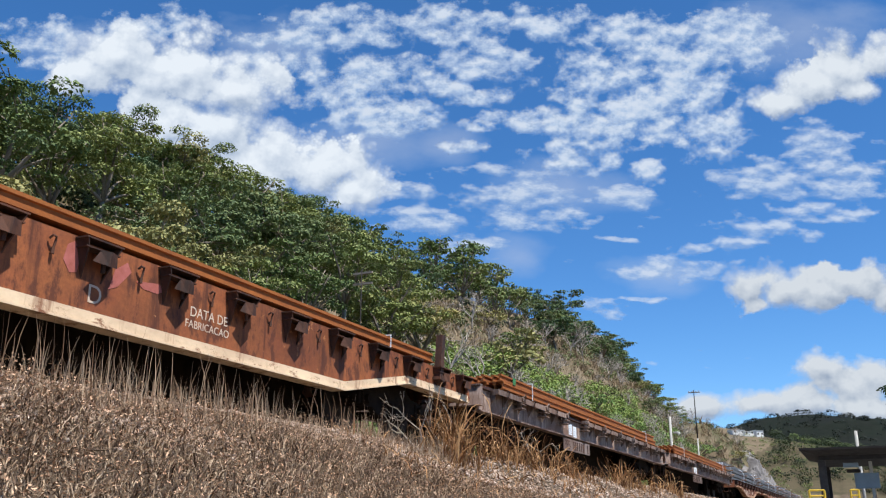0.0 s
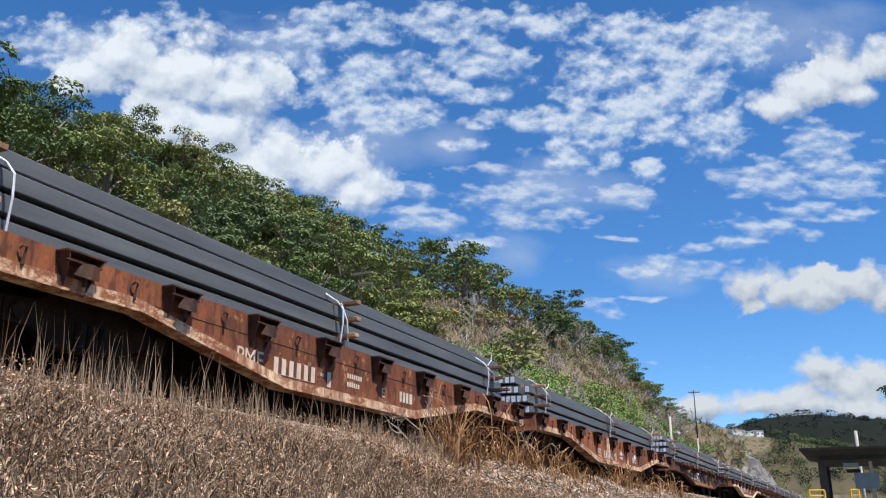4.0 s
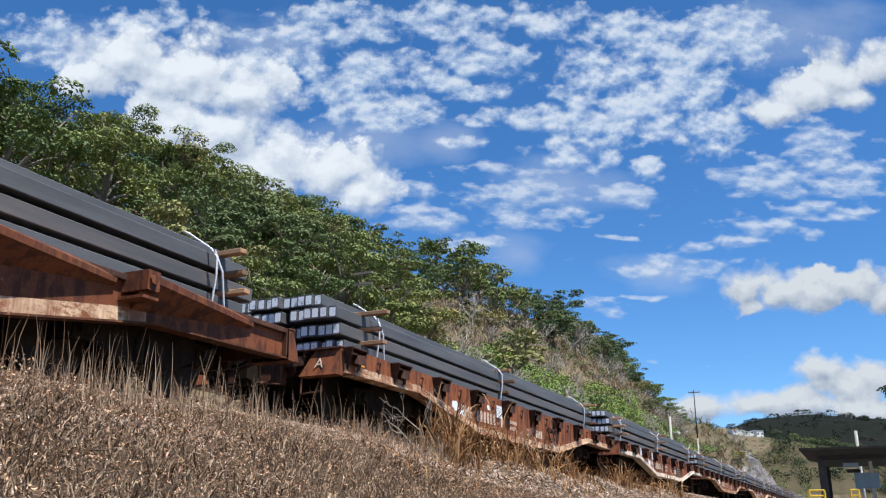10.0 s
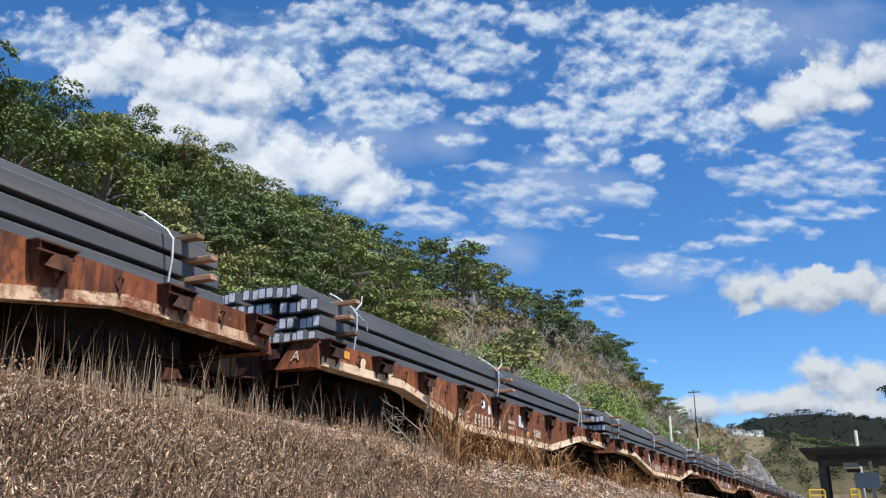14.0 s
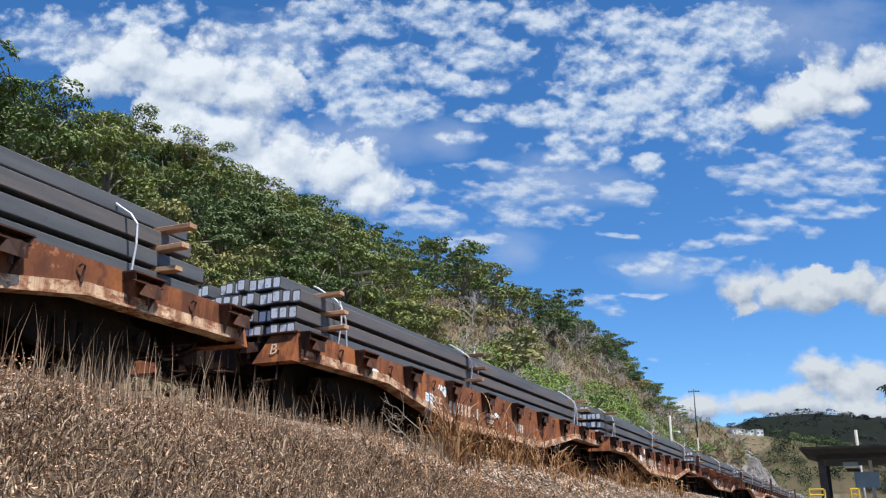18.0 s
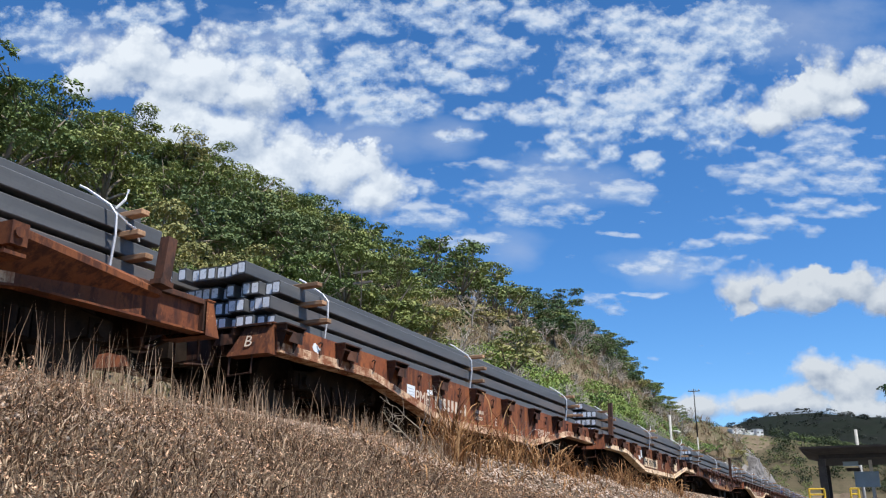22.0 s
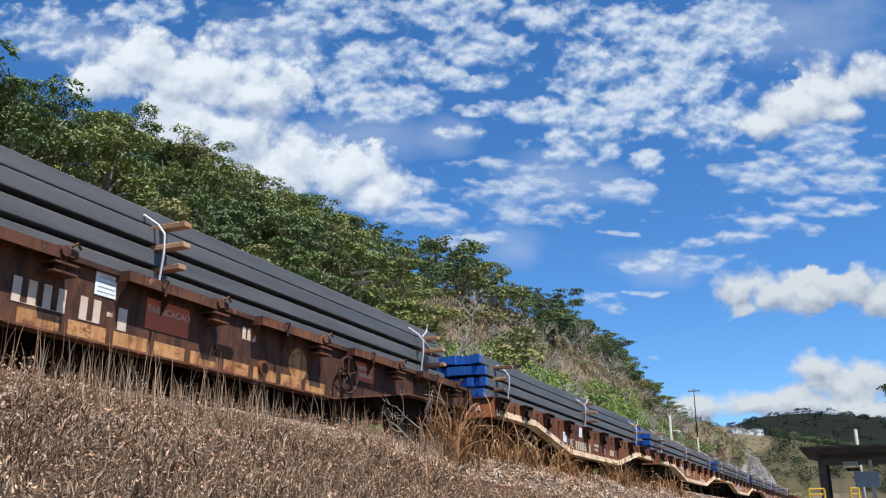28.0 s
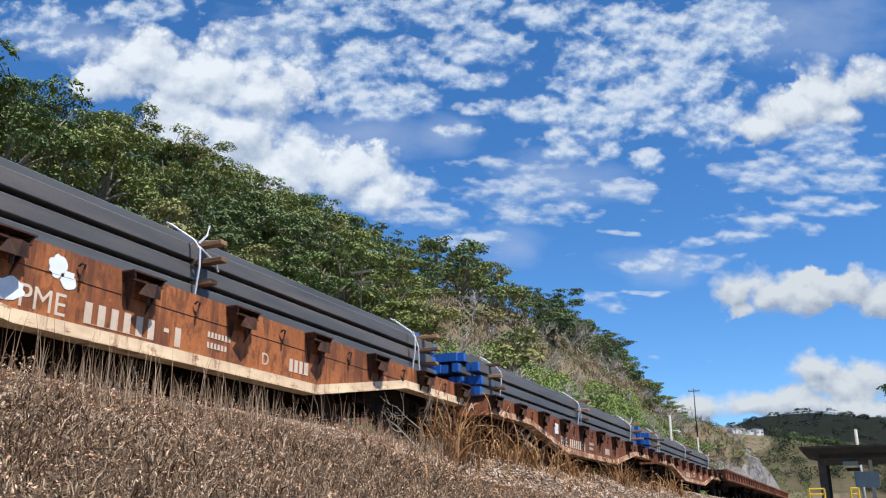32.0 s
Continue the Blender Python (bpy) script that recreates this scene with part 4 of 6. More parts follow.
def end_mesh(deck, mat):
    """Head stock set back across the wagon's end, with foot irons below it."""
    s = Shape()
    w = HALF - 0.03
    s.box(-0.07, -0.03, -w, w, deck - 0.33, deck - 0.012)
    s.box(-0.07, 0.10, -w, w, deck - 0.03, deck - 0.014)
    s.box(-0.03, 0.06, -0.45, 0.45, deck - 0.42, deck - 0.06)
    for y in (-0.62, 0.62):
        s.box(-0.03, 0.08, y - 0.012, y + 0.012, deck - 0.33, deck - 0.03)
    for y in (-1.12, 1.12):
        s.tube([(-0.02, y, deck - 0.2), (0.12, y, deck - 0.24), (0.14, y, 0.36), (0.14, y - math.copysign(0.32, y), 0.34), (0.12, y - math.copysign(0.32, y), deck - 0.3)], 0.016, 5)
    s.tube([(0.02, -0.95, 0.62), (0.06, -0.5, 0.50), (0.10, -0.1, 0.56), (0.06, 0.5, 0.50)], 0.02, 5)
    return s.mesh("head_stock", RUST_DARK)


def corner_mesh(mat):
    """A raked trapezoid plate at the wagon's corner: narrow at the deck, wider below."""
    def make():
        s = Shape()
        top, low = [(0.05, -0.02), (0.05, 0.36)], [(0.17, -0.03), (0.15, 0.56)]
        pts = [(x, y, 0.0) for x, y in top] + [(x, y, -0.37) for x, y in low]
        pts += [(-0.05, y, 0.0) for _, y in top] + [(-0.05, y, -0.37) for _, y in low]
        s.add(pts, [(0, 1, 3, 2), (0, 2, 6, 4), (1, 5, 7, 3), (0, 4, 5, 1), (2, 3, 7, 6)])
        s.box(-0.05, 0.075, -0.03, 0.38, 0.0, 0.014)
        return s.mesh("corner_plate", mat)
    return kept(("corner", mat.name), make)


def wagon_end(w, half, deck, paint, sx):
    turn = Matrix.Translation((sx * half, 0, 0)) @ pose(0, 0, 0, 0, 0, 0 if sx > 0 else 180)
    part("head_stock", kept(("end", deck), lambda: end_mesh(deck, paint)), w, turn)
    for y in (-1, 1):
        flip = Matrix.Diagonal((1, -y, 1, 1))
        at = turn @ Matrix.Translation((0, y * (HALF - 0.03), deck - 0.012)) @ flip
        part("corner_plate", corner_mesh(paint), w, at, "raked corner plate")
        part("stake_pocket", pocket_mesh(RUST_DARK), w, turn @ Matrix.Translation((-0.01, y * 0.62, deck - 0.01)) @ pose(0, 0, 0, 0, 0, 90))
    part("coupler", kept("coupler", coupler_mesh), w, Matrix.Translation((sx * (half + 0.06), 0, deck - 0.99)) @ pose(0, 0, 0, 0, 0, 0 if sx > 0 else 180))


def deck_mesh(half, deck):
    s = Shape().box(-half + 0.02, half - 0.02, -HALF + 0.03, HALF - 0.03, deck - 0.06, deck)
    return s.mesh("deck", RUST_DARK, 0.006)


def centre_sill(half, deck):
    return Shape().prism([(-half, deck - 0.07), (-half, deck - 0.38), (-half + 3.2, deck - 0.40), (-half + 3.6, 0.12), (half - 3.6, 0.12), (half - 3.2, deck - 0.40), (half, deck - 0.38), (half, deck - 0.07)], -0.22, 0.22).mesh("centre_sill", IRON)


def hand_wheel():
    s = Shape()
    ring = [(0.24 * math.cos(a), -0.1, 0.24 * math.sin(a)) for a in (2 * math.pi * k / 20 for k in range(21))]
    s.tube(ring, 0.016, 5, caps=False)
    for k in range(5):
        a = 2 * math.pi * k / 5 + 0.3
        s.tube([(0, -0.1, 0), (0.24 * math.cos(a), -0.1, 0.24 * math.sin(a))], 0.012, 4)
    s.tube([(0, -0.13, 0), (0, 0, 0)], 0.035, 8)
    return s.mesh("hand_wheel", RUST_DARK)


def notice(parent, x, z, w=0.28, h=0.24, inset=0.0):
    p = part("notice", kept(("notice", round(w, 2), round(h, 2)), lambda: Shape().box(0, w, -0.004, 0, 0, h).mesh("notice", PAPER)), parent, (x, -HALF + inset - 0.016, z), "torn white paper notice")
    for k in range(4):
        part("print_line", kept(("line", round(w, 2)), lambda: Shape().box(0, w * 0.74, -0.002, 0, 0, h * 0.022).mesh("print_line", PRINT)), p, (w * 0.1, -0.0045, h * (0.15 + 0.2 * k)))


NUMBER = (0.085, 0.085, 0.085, 0.085, 0.085, 0.085)
SMALL = (0.035, 0.035, 0.035, 0.035, 0.035, 0.035, 0.035)


def torn_mesh(seed, mat):
    """A ragged flake of pasted paper or splashed paint."""
    def make():
        rng = random.Random(seed)
        rim, r, wide, high = [], 0.8, rng.uniform(0.10, 0.17), rng.uniform(0.07, 0.12)
        for k in range(22):
            r = min(1.0, max(0.45, r + rng.uniform(-0.22, 0.22)))
            a = -2 * math.pi * k / 22
            rim.append((wide * r * math.cos(a), high * r * math.sin(a)))
        return Shape().prism(rim, -0.003, 0).mesh("torn_notice", mat)
    return kept(("torn", seed, mat.name), make)


# what else is stuck or painted on each wagon's side: kind, along from its middle, down from the deck
MARKS = {
    1: [("torn", 0.12, 0.36), ("torn", 1.81, 0.37), ("splash", 0.9, 0.58)],
    3: [("notice", -2.9, 0.30), ("notice", -1.67, 0.25), ("splash", -4.9, 0.16), ("splash", -4.2, 0.22)],
    5: [("orange", -6.43, 0.15), ("torn", -3.28, 0.36), ("torn", -2.98, 0.47), ("notice", -1.26, 0.24), ("torn", -1.77, 0.22)],
    6: [("torn", -4.85, 0.11), ("torn", -4.26, 0.14), ("torn", -3.16, 0.36), ("notice", -2.6, 0.16), ("plaque", 1.65, 0.43)],
    7: [("notice", -3.0, 0.32), ("torn", -3.2, 0.25)],
    8: [("orange", -6.3, 0.11), ("splash", -5.87, 0.16), ("splash", -5.1, 0.2), ("torn", -1.5, 0.18), ("torn", -1.2, 0.28), ("notice", 0.47, 0.30), ("orange", 0.88, 0.51)],
    9: [("notice", -2.6, 0.25)],
    10: [("notice", 0.42, 0.44)],
    11: [("torn", -5.01, 0.24), ("notice", -3.25, 0.40), ("torn", -2.82, 0.14), ("torn", -2.66, 0.2), ("torn", -0.38, 0.33)],
    12: [("notice", -3.3, 0.37), ("torn", -2.75, 0.12), ("torn", -1.88, 0.13), ("splash", -1.9, 0.56), ("splash", -1.5, 0.60), ("splash", -1.2, 0.57)],
    14: [("torn", -5.99, 0.16), ("notice", -3.35, 0.37), ("torn", -2.7, 0.3)],
    15: [("torn", -2.95, 0.34), ("notice", -2.65, 0.22)],
    19: [("notice", -2.62, 0.38), ("notice", -1.35, 0.17)],
    20: [("notice", -3.2, 0.22), ("bars", 0.78, 0.60)],
    21: [("torn", -1.72, 0.23), ("torn", -1.84, 0.16), ("torn", -2.28, 0.46)],
    22: [("notice", -2.9, 0.25)],
}


def side_marks(w, deck, k):
    y = -HALF - 0.0135
    for i, (kind, x, down) in enumerate(MARKS.get(k, ())):
        z = deck - down
        if kind == "notice":
            notice(w, x - 0.13, z - 0.11, 0.26, 0.22)
        elif kind in ("torn", "splash"):
            part("torn_notice" if kind == "torn" else "paint_splash", torn_mesh(k * 9 + i, PAPER if kind == "torn" else CREAM), w, (x, y, z), "torn white paper" if kind == "torn" else "splashed pale paint")
        elif kind == "orange":
            part("label_plate", kept("label_plate", lambda: Shape().box(0, 0.2, -0.006, 0, 0, 0.1).mesh("label_plate", LABEL_ORANGE, 0.002)), w, (x - 0.1, y, z - 0.05), "small orange label plate")
        elif kind == "plaque":
            p = part("plaque", kept("plaque", lambda: Shape().box(-0.3, 0.3, -0.012, 0, -0.17, 0.17).mesh("plaque", POST_GREY, 0.004)), w, (x, y, z), "grey cast plaque with raised lines")
            for j in range(4):
                part("print_line", kept("plaque_line", lambda: Shape().box(-0.24, -0.06, -0.004, 0, 0, 0.026).box(-0.03, 0.09, -0.004, 0, 0, 0.026).box(0.12, 0.24, -0.004, 0, 0, 0.026).mesh("print_line", WOOD_POLE)), p, (0, -0.0125, 0.085 - 0.07 * j))
        elif kind == "bars":
            part("marking", bars((0.12,) * 8, 0.1, 0.05, LETTER), w, (x, y, z))


def letter_side(w, half, deck, style, rng, start):
    """Stencilled marks on the side that faces the road."""
    y = -HALF - 0.0135
    if style == "date":
        part("lettering", words("DATA DE", 0.145, LETTER), w, (1.33, y, 0.73))
        part("lettering", words("FABRICACAO", 0.115, LETTER), w, (1.27, y, 0.61))
        part("lettering", words("D", 0.24, LETTER), w, (-0.02, y, 0.57))
        part("scrawl", kept("scrawl", lambda: Shape().prism([(0, 0.05), (0.1, 0), (0.3, 0), (0.42, 0.06), (0.3, 0.1), (0.1, 0.07)], -0.002, 0).mesh("scrawl", PINK)), w, (0.55, y, 0.84), "smeared pink paint")
        part("scrawl", kept("scrawl_b", lambda: Shape().prism([(0, 0), (0.10, 0.04), (0.26, 0.22), (0.2, 0.3), (0.06, 0.2)], -0.002, 0).mesh("scrawl", PINK)), w, (0.22, y, 0.74), "smeared pink paint")
        part("scrawl", kept("scrawl_c", lambda: Shape().prism([(0, 0.1), (0.08, 0), (0.16, 0.02), (0.2, 0.2), (0.12, 0.3), (0.03, 0.24)], -0.002, 0).mesh("scrawl", PINK)), w, (-0.32, y, 0.78), "smeared pink paint")
        return
    x = start
    if style == "board":
        bd = part("number_board", kept("cream_board", lambda: Shape().box(0, 1.95, -0.006, 0, 0, 0.27).mesh("number_board", CREAM)), w, (-2.35, y, deck - 0.56), "cream board with black stencilled number")
        part("lettering", words("PME", 0.27, BLACK_PAINT), bd, (0.07, -0.008, 0.04))
        part("number_marking", bars(NUMBER + (0.085,), 0.18, 0.07, BLACK_PAINT), bd, (0.72, -0.007, 0.045))
        part("lettering", words("E", 0.19, LETTER), w, (0.45, y, deck - 0.50))
        part("patch", kept("cream_patch", lambda: Shape().box(0, 0.68, -0.004, 0, 0, 0.38).mesh("patch", CREAM)), w, (2.36, y, deck - 0.47), "cream painted patch")
        return
    part("lettering", words("PEE" if style in ("patch", "pee") else "PME", 0.28, LETTER), w, (x, y, deck - (0.575 if x > -2.7 else 0.50)))
    if style == "patch":
        part("patch", kept("cream_square", lambda: Shape().box(0, 0.46, -0.006, 0, 0, 0.36).mesh("patch", CREAM_WORN)), w, (x + 0.98, y - 0.001, deck - 0.42), "worn cream painted patch")
    part("number_marking", bars(NUMBER, 0.19, 0.072, LETTER), w, (x + 0.70, y, deck - (0.58 if x > -2.7 else 0.505)))
    part("number_marking", bars((0.07,), 0.04, 0.02, LETTER), w, (x + 1.70, y, deck - 0.47))
    part("number_marking", bars((0.085,), 0.19, 0.02, LETTER), w, (x + 1.86, y, deck - (0.585 if x > -2.7 else 0.51)))
    part("weight_marking", bars(SMALL, 0.06, 0.022, LETTER), w, (x + 2.35, y, deck - 0.40))
    part("weight_marking", bars(SMALL[:6], 0.06, 0.022, LETTER), w, (x + 2.35, y, deck - 0.51))
    part("lettering", words(rng.choice("DEE"), 0.19, LETTER), w, (x + 3.3, y, deck - 0.53))
    if style == "exp":
        part("lettering", words("EXP ASS.", 0.22, LETTER), w, (2.55, y, deck - 0.52))
    else:
        part("marking", bars((0.07, 0.07, 0.07, 0.09), 0.15, 0.035, LETTER), w, (x + 3.85, y, deck - 0.53))
    part("lettering", words(rng.choice("AB"), 0.20, LETTER), w, Matrix.Translation((-half - 0.142, -HALF + 0.36, deck - 0.28)) @ pose(0, 0, 0, 0, 0, -90) @ pose(0, 0, 0, -17, 0, 0))


def fish_wagon(x, long, paint, band, style, label, seed, deck=DECK, wheel=0.0):
    """A flat wagon with fish-belly sides; x is its middle at the clip's start."""
    rng = random.Random(seed)
    half = round(long / 2 - (0.3 if deck > 1 else 0.60), 2)
    w = thing("flat_wagon", pose(x, TRACK_Y, RAIL_Z), label, "flat wagon", "wagons of the train")
    if deck > 1:
        spots = [1.045 * k for k in range(-7, 8)] + [8.2]
    else:
        k = (half - 0.17) / 6.72
        spots = [k * v for v in (-6.72, -5.38, -3.95, -2.44, -0.90, 0.64, 2.18, 3.74, 5.30, 6.72)]
    for side in (-1, 1):
        at = Matrix.Translation((0, side * HALF, 0)) @ pose(0, 0, 0, 0, 0, 0 if side < 0 else 180)
        p = part("side_plate", side_plate(half, deck), w, at)
        p.material_slots[0].link = "OBJECT"
        p.material_slots[0].material = paint
        part("bottom_flange", swept_flange(half, deck, band), p, None, "pale chipped flange")
        if seed % 3 == 1:
            part("seam_rod", kept(("seam", half), lambda: Shape().tube([(-half + 0.2, -0.014, -0.235), (half - 0.2, -0.014, -0.235)], 0.004, 4).mesh("seam_rod", RUST_DARK)), p, (0, 0, deck))
        for k, px in enumerate(spots):
            part("stake_pocket", pocket_mesh(RUST_DARK), p, (px, -0.012, deck))
            if k + 1 < len(spots) and side < 0:
                part("rope_hook", hook_mesh(), p, ((px + spots[k + 1]) / 2 + 0.05, -0.012, deck - 0.13))
    part("deck", kept(("deck", half, deck), lambda: deck_mesh(half, deck)), w)
    part("centre_sill", kept(("csill", half, deck), lambda: centre_sill(half, deck)), w)
    for sx in (-1, 1):
        wagon_end(w, half, deck, paint, sx)
        bogie(w, sx * (half - 2.0))
    letter_side(w, half, deck, style, rng, LETTERS_FROM.get(seed - 10, -2.6))
    if style != "date":
        side_marks(w, deck, seed - 10)
    if wheel:
        part("hand_wheel", kept("hand_wheel", hand_wheel), w, (wheel, -HALF, deck - 0.34))
    MOVING.append((w, x, RAIL_Z))
    return w


def long_shelf(paint):
    """A channel outrigger with a twist lock at its end and two small shelves under that."""
    def make():
        s = Shape()
        s.box(0, 1.28, -0.16, 0, -0.022, 0.0)
        s.box(0, 1.28, -0.175, -0.16, -0.10, 0.0)
        s.box(0.0, 0.012, -0.16, 0, -0.10, -0.022)
        for x in (0.02, 0.62):
            s.add([(x, 0, -0.02), (x, -0.15, -0.02), (x, -0.13, -0.10), (x, 0, -0.30), (x + 0.012, 0, -0.02), (x + 0.012, -0.15, -0.02), (x + 0.012, -0.13, -0.10), (x + 0.012, 0, -0.30)],
                  [(0, 1, 2, 3), (7, 6, 5, 4), (0, 4, 5, 1), (1, 5, 6, 2), (2, 6, 7, 3), (3, 7, 4, 0)])
        s.box(1.24, 1.46, -0.17, 0, -0.06, 0.012)
        s.box(1.20, 1.46, -0.19, 0, -0.145, -0.125)
        s.box(1.20, 1.46, -0.19, 0, -0.225, -0.205)
        s.tube([(1.33, -0.1, -0.21), (1.33, -0.1, -0.06)], 0.05, 8)
        s.tube([(1.30, -0.175, -0.03), (1.30, -0.20, -0.03)], 0.05, 10)
        s.tube([(1.36, -0.19, 0.02), (1.40, -0.21, 0.06), (1.45, -0.2, 0.02)], 0.014, 5)
        return s.mesh("outrigger", paint)
    return kept(("shelf", paint.name), make)


def wing_shelf(paint):
    """A long folded outrigger that tapers back into the side, with its lock block at the wide end."""
    def make():
        s = Shape()
        a = [(0.0, -0.30, 0.0), (0.0, -0.30, -0.07), (0.0, 0, -0.30), (0.0, 0, 0.0)]
        b = [(1.85, -0.05, -0.05), (1.85, -0.05, -0.10), (1.85, 0, -0.12), (1.85, 0, 0.0)]
        s.add(a + b, [(0, 1, 5, 4), (1, 2, 6, 5), (0, 4, 7, 3), (3, 2, 1, 0), (4, 5, 6, 7)])
        s.box(-0.14, 0.02, -0.32, 0, -0.16, 0.03)
        s.box(-0.17, 0.04, -0.30, 0, -0.24, -0.21)
        s.tube([(-0.06, -0.2, -0.22), (-0.06, -0.2, -0.14)], 0.05, 8)
        s.tube([(-0.08, -0.32, -0.06), (-0.08, -0.35, -0.06)], 0.045, 10)
        return s.mesh("outrigger", paint)
    return kept(("wing", paint.name), make)


def container_wagon(x, long, paint, label, boxed, band=None, date=""):
    """A flat wagon that also carries containers: outriggers with twist locks along its sides."""
    half = round(long / 2 - (0.60 if boxed else 0.42), 2)
    deck = DECK if boxed else HIGH_DECK
    w = thing("container_wagon", pose(x, TRACK_Y, RAIL_Z), label, "flat wagon", "wagons of the train")
    a, b = half - 2.3, half - 4.4
    belly = [(-half, deck - 0.34), (-a, deck - 0.38), (-b, deck - 0.70), (b, deck - 0.70), (a, deck - 0.38), (half, deck - 0.34)]
    straight = [(-half, deck - 0.45), (half, deck - 0.45)]
    low = belly if boxed else straight
    def plate():
        return Shape().prism([(-half, deck)] + low + [(half, deck)], -0.012, 0.012).mesh("side_sill", paint)
    def flange():
        sec = [(-0.07, -0.02), (0.10, -0.02), (0.10, 0.0), (-0.07, 0.0)]
        pts = [(x, y, z + dz) for x, z in low for y, dz in sec]
        n = len(low)
        faces = [(i * 4 + m, i * 4 + (m + 1) % 4, (i + 1) * 4 + (m + 1) % 4, (i + 1) * 4 + m) for i in range(n - 1) for m in range(4)]
        s = Shape().add(pts, faces + [(3, 2, 1, 0), tuple((n - 1) * 4 + m for m in range(4))])
        return s.mesh("lower_flange", paint)
    starts = [-5.5 + 2.07 * k for k in range(6)] if boxed else [-7.66, -6.16, -4.66, -1.66, 0.0, 1.68, 3.29, 4.94, 6.48]
    winged = band is CREAM_WORN
    if winged:
        starts = [-6.2 + 2.1 * k for k in range(6)]
    for side in (-1, 1):
        at = Matrix.Translation((0, side * (HALF - 0.1), 0)) @ pose(0, 0, 0, 0, 0, 0 if side < 0 else 180)
        p = part("side_sill", kept(("sill", half, boxed, paint.name), plate), w, at)
        part("lower_flange", kept(("lflange", half, boxed, paint.name), flange), p)
        for px in starts:
            at = Matrix.Translation((px, -0.012, deck - 0.01))
            if not boxed and px > -2:
                at = at @ Matrix.Translation((1.33, 0, 0)) @ Matrix.Diagonal((-1, 1, 1, 1))
            part("outrigger", wing_shelf(paint) if winged else long_shelf(paint), p, at)
            if not winged:
                part("rope_hook", hook_mesh(), p, (px + 0.45, -0.18, deck - 0.05))
        if boxed and side < 0:
            if winged:
                for x0, x1, z0, z1 in ((-half + 0.5, -a - 0.1, deck - 0.345, deck - 0.375), (-a + 0.05, -b - 0.1, deck - 0.39, deck - 0.685), (-b - 0.1, b + 0.1, deck - 0.70, deck - 0.70), (b + 0.1, a - 0.05, deck - 0.685, deck - 0.39)):
                    part("band_panel", Shape().prism([(x0, z0 + 0.005), (x1, z1 + 0.005), (x1, z1 + 0.14), (x0, z0 + 0.14)], -0.004, 0).mesh("band_panel", band), p, (0, -0.0125, 0), "faded painted panel")
            for k in range(0 if winged else 9):
                part("band_panel", kept(("band_panel", band.name), lambda: Shape().box(0.02, 0.46, -0.004, 0, 0, 0.13).mesh("band_panel", band)), p, (-b + 0.1 + k * (2 * b - 0.2) / 9, -0.0125, deck - 0.685), "faded painted panel")
    part("deck", kept(("deck", half, deck), lambda: deck_mesh(half, deck)), w)
    part("centre_sill", kept(("csill", half, deck), lambda: centre_sill(half, deck)), w)
    for sx in (-1, 1):
        wagon_end(w, half, deck, paint, sx)
        bogie(w, sx * (half - 2.0))
    y = -HALF + 0.1 - 0.0135
    if boxed:
        part("label_plate", kept("label_plate", lambda: Shape().box(0, 0.2, -0.006, 0, 0, 0.1).mesh("label_plate", LABEL_ORANGE, 0.002)), w, (-half + 1.55, y, deck - 0.2), "small orange label plate")
        part("lettering", words("PEE", 0.30, LETTER), w, (-3.15, y, deck - 0.50))
        part("number_marking", bars(NUMBER[:4], 0.21, 0.07, LETTER), w, (-2.45, y, deck - 0.52))
        part("number_marking", bars(NUMBER[:2], 0.21, 0.07, LETTER), w, (-1.74, y, deck - 0.53))
        part("number_marking", bars((0.07,), 0.04, 0.02, LETTER), w, (-1.42, y, deck - 0.44))
        part("number_marking", bars((0.11,), 0.21, 0.02, LETTER), w, (-1.28, y, deck - 0.54))
        notice(w, -3.62 if date == "02/2011" else -1.60, deck - (0.50 if date == "02/2011" else 0.27), 0.28, 0.22, 0.1)
    if winged:
        part("hand_wheel", kept("hand_wheel", hand_wheel), w, (1.77, -HALF + 0.08, deck - 0.42))
    if boxed and not winged:
        fr = part("frame_plate", kept("frame_plate", lambda: Shape().box(-0.33, 0.33, -0.01, 0, -0.10, 0.10).box(-0.36, 0.36, -0.022, 0, 0.10, 0.125).box(-0.36, 0.36, -0.022, 0, -0.125, -0.10).box(-0.36, -0.33, -0.022, 0, -0.10, 0.10).box(0.33, 0.36, -0.022, 0, -0.10, 0.10).mesh("frame_plate", RUST_ORANGE)), w, (-3.55, y, deck - 0.20), "framed orange-brown plate")
        part("torn_notice", torn_mesh(3, CREAM), fr, (0.05, -0.011, 0.0), "pale scraped paint")
        part("red_panel", kept("redp", lambda: Shape().box(0, 0.50, -0.004, 0, 0, 0.26).mesh("red_panel", RED_PAINT)), w, (3.10, y, deck - 0.38), "red stencilled panel")
        part("weight_marking", bars(SMALL, 0.055, 0.025, LETTER), w, (3.15, y - 0.005, deck - 0.22))
        part("weight_marking", bars(SMALL, 0.055, 0.025, LETTER), w, (3.15, y - 0.005, deck - 0.32))
        if date != "12/2010":
            part("red_panel", kept("redq", lambda: Shape().box(0, 0.62, -0.002, 0, 0, 0.30).mesh("red_panel", RED_PAINT)), w, (-0.93, y, deck - 0.45), "faded red stencilled panel")
        part("lettering", words("FABRICACAO", 0.10, LETTER), w, (-0.91, y - 0.003, deck - 0.28))
        if date:
            part("lettering", words(date, 0.11, LETTER), w, (-0.85, y - 0.003, deck - 0.40))
        part("round_patch", kept("disc", lambda: Shape().tube([(0, -0.004, 0), (0, 0, 0)], 0.20, 24).mesh("round_patch", ORANGE_BAND)), w, (1.70, y, deck - 0.40))
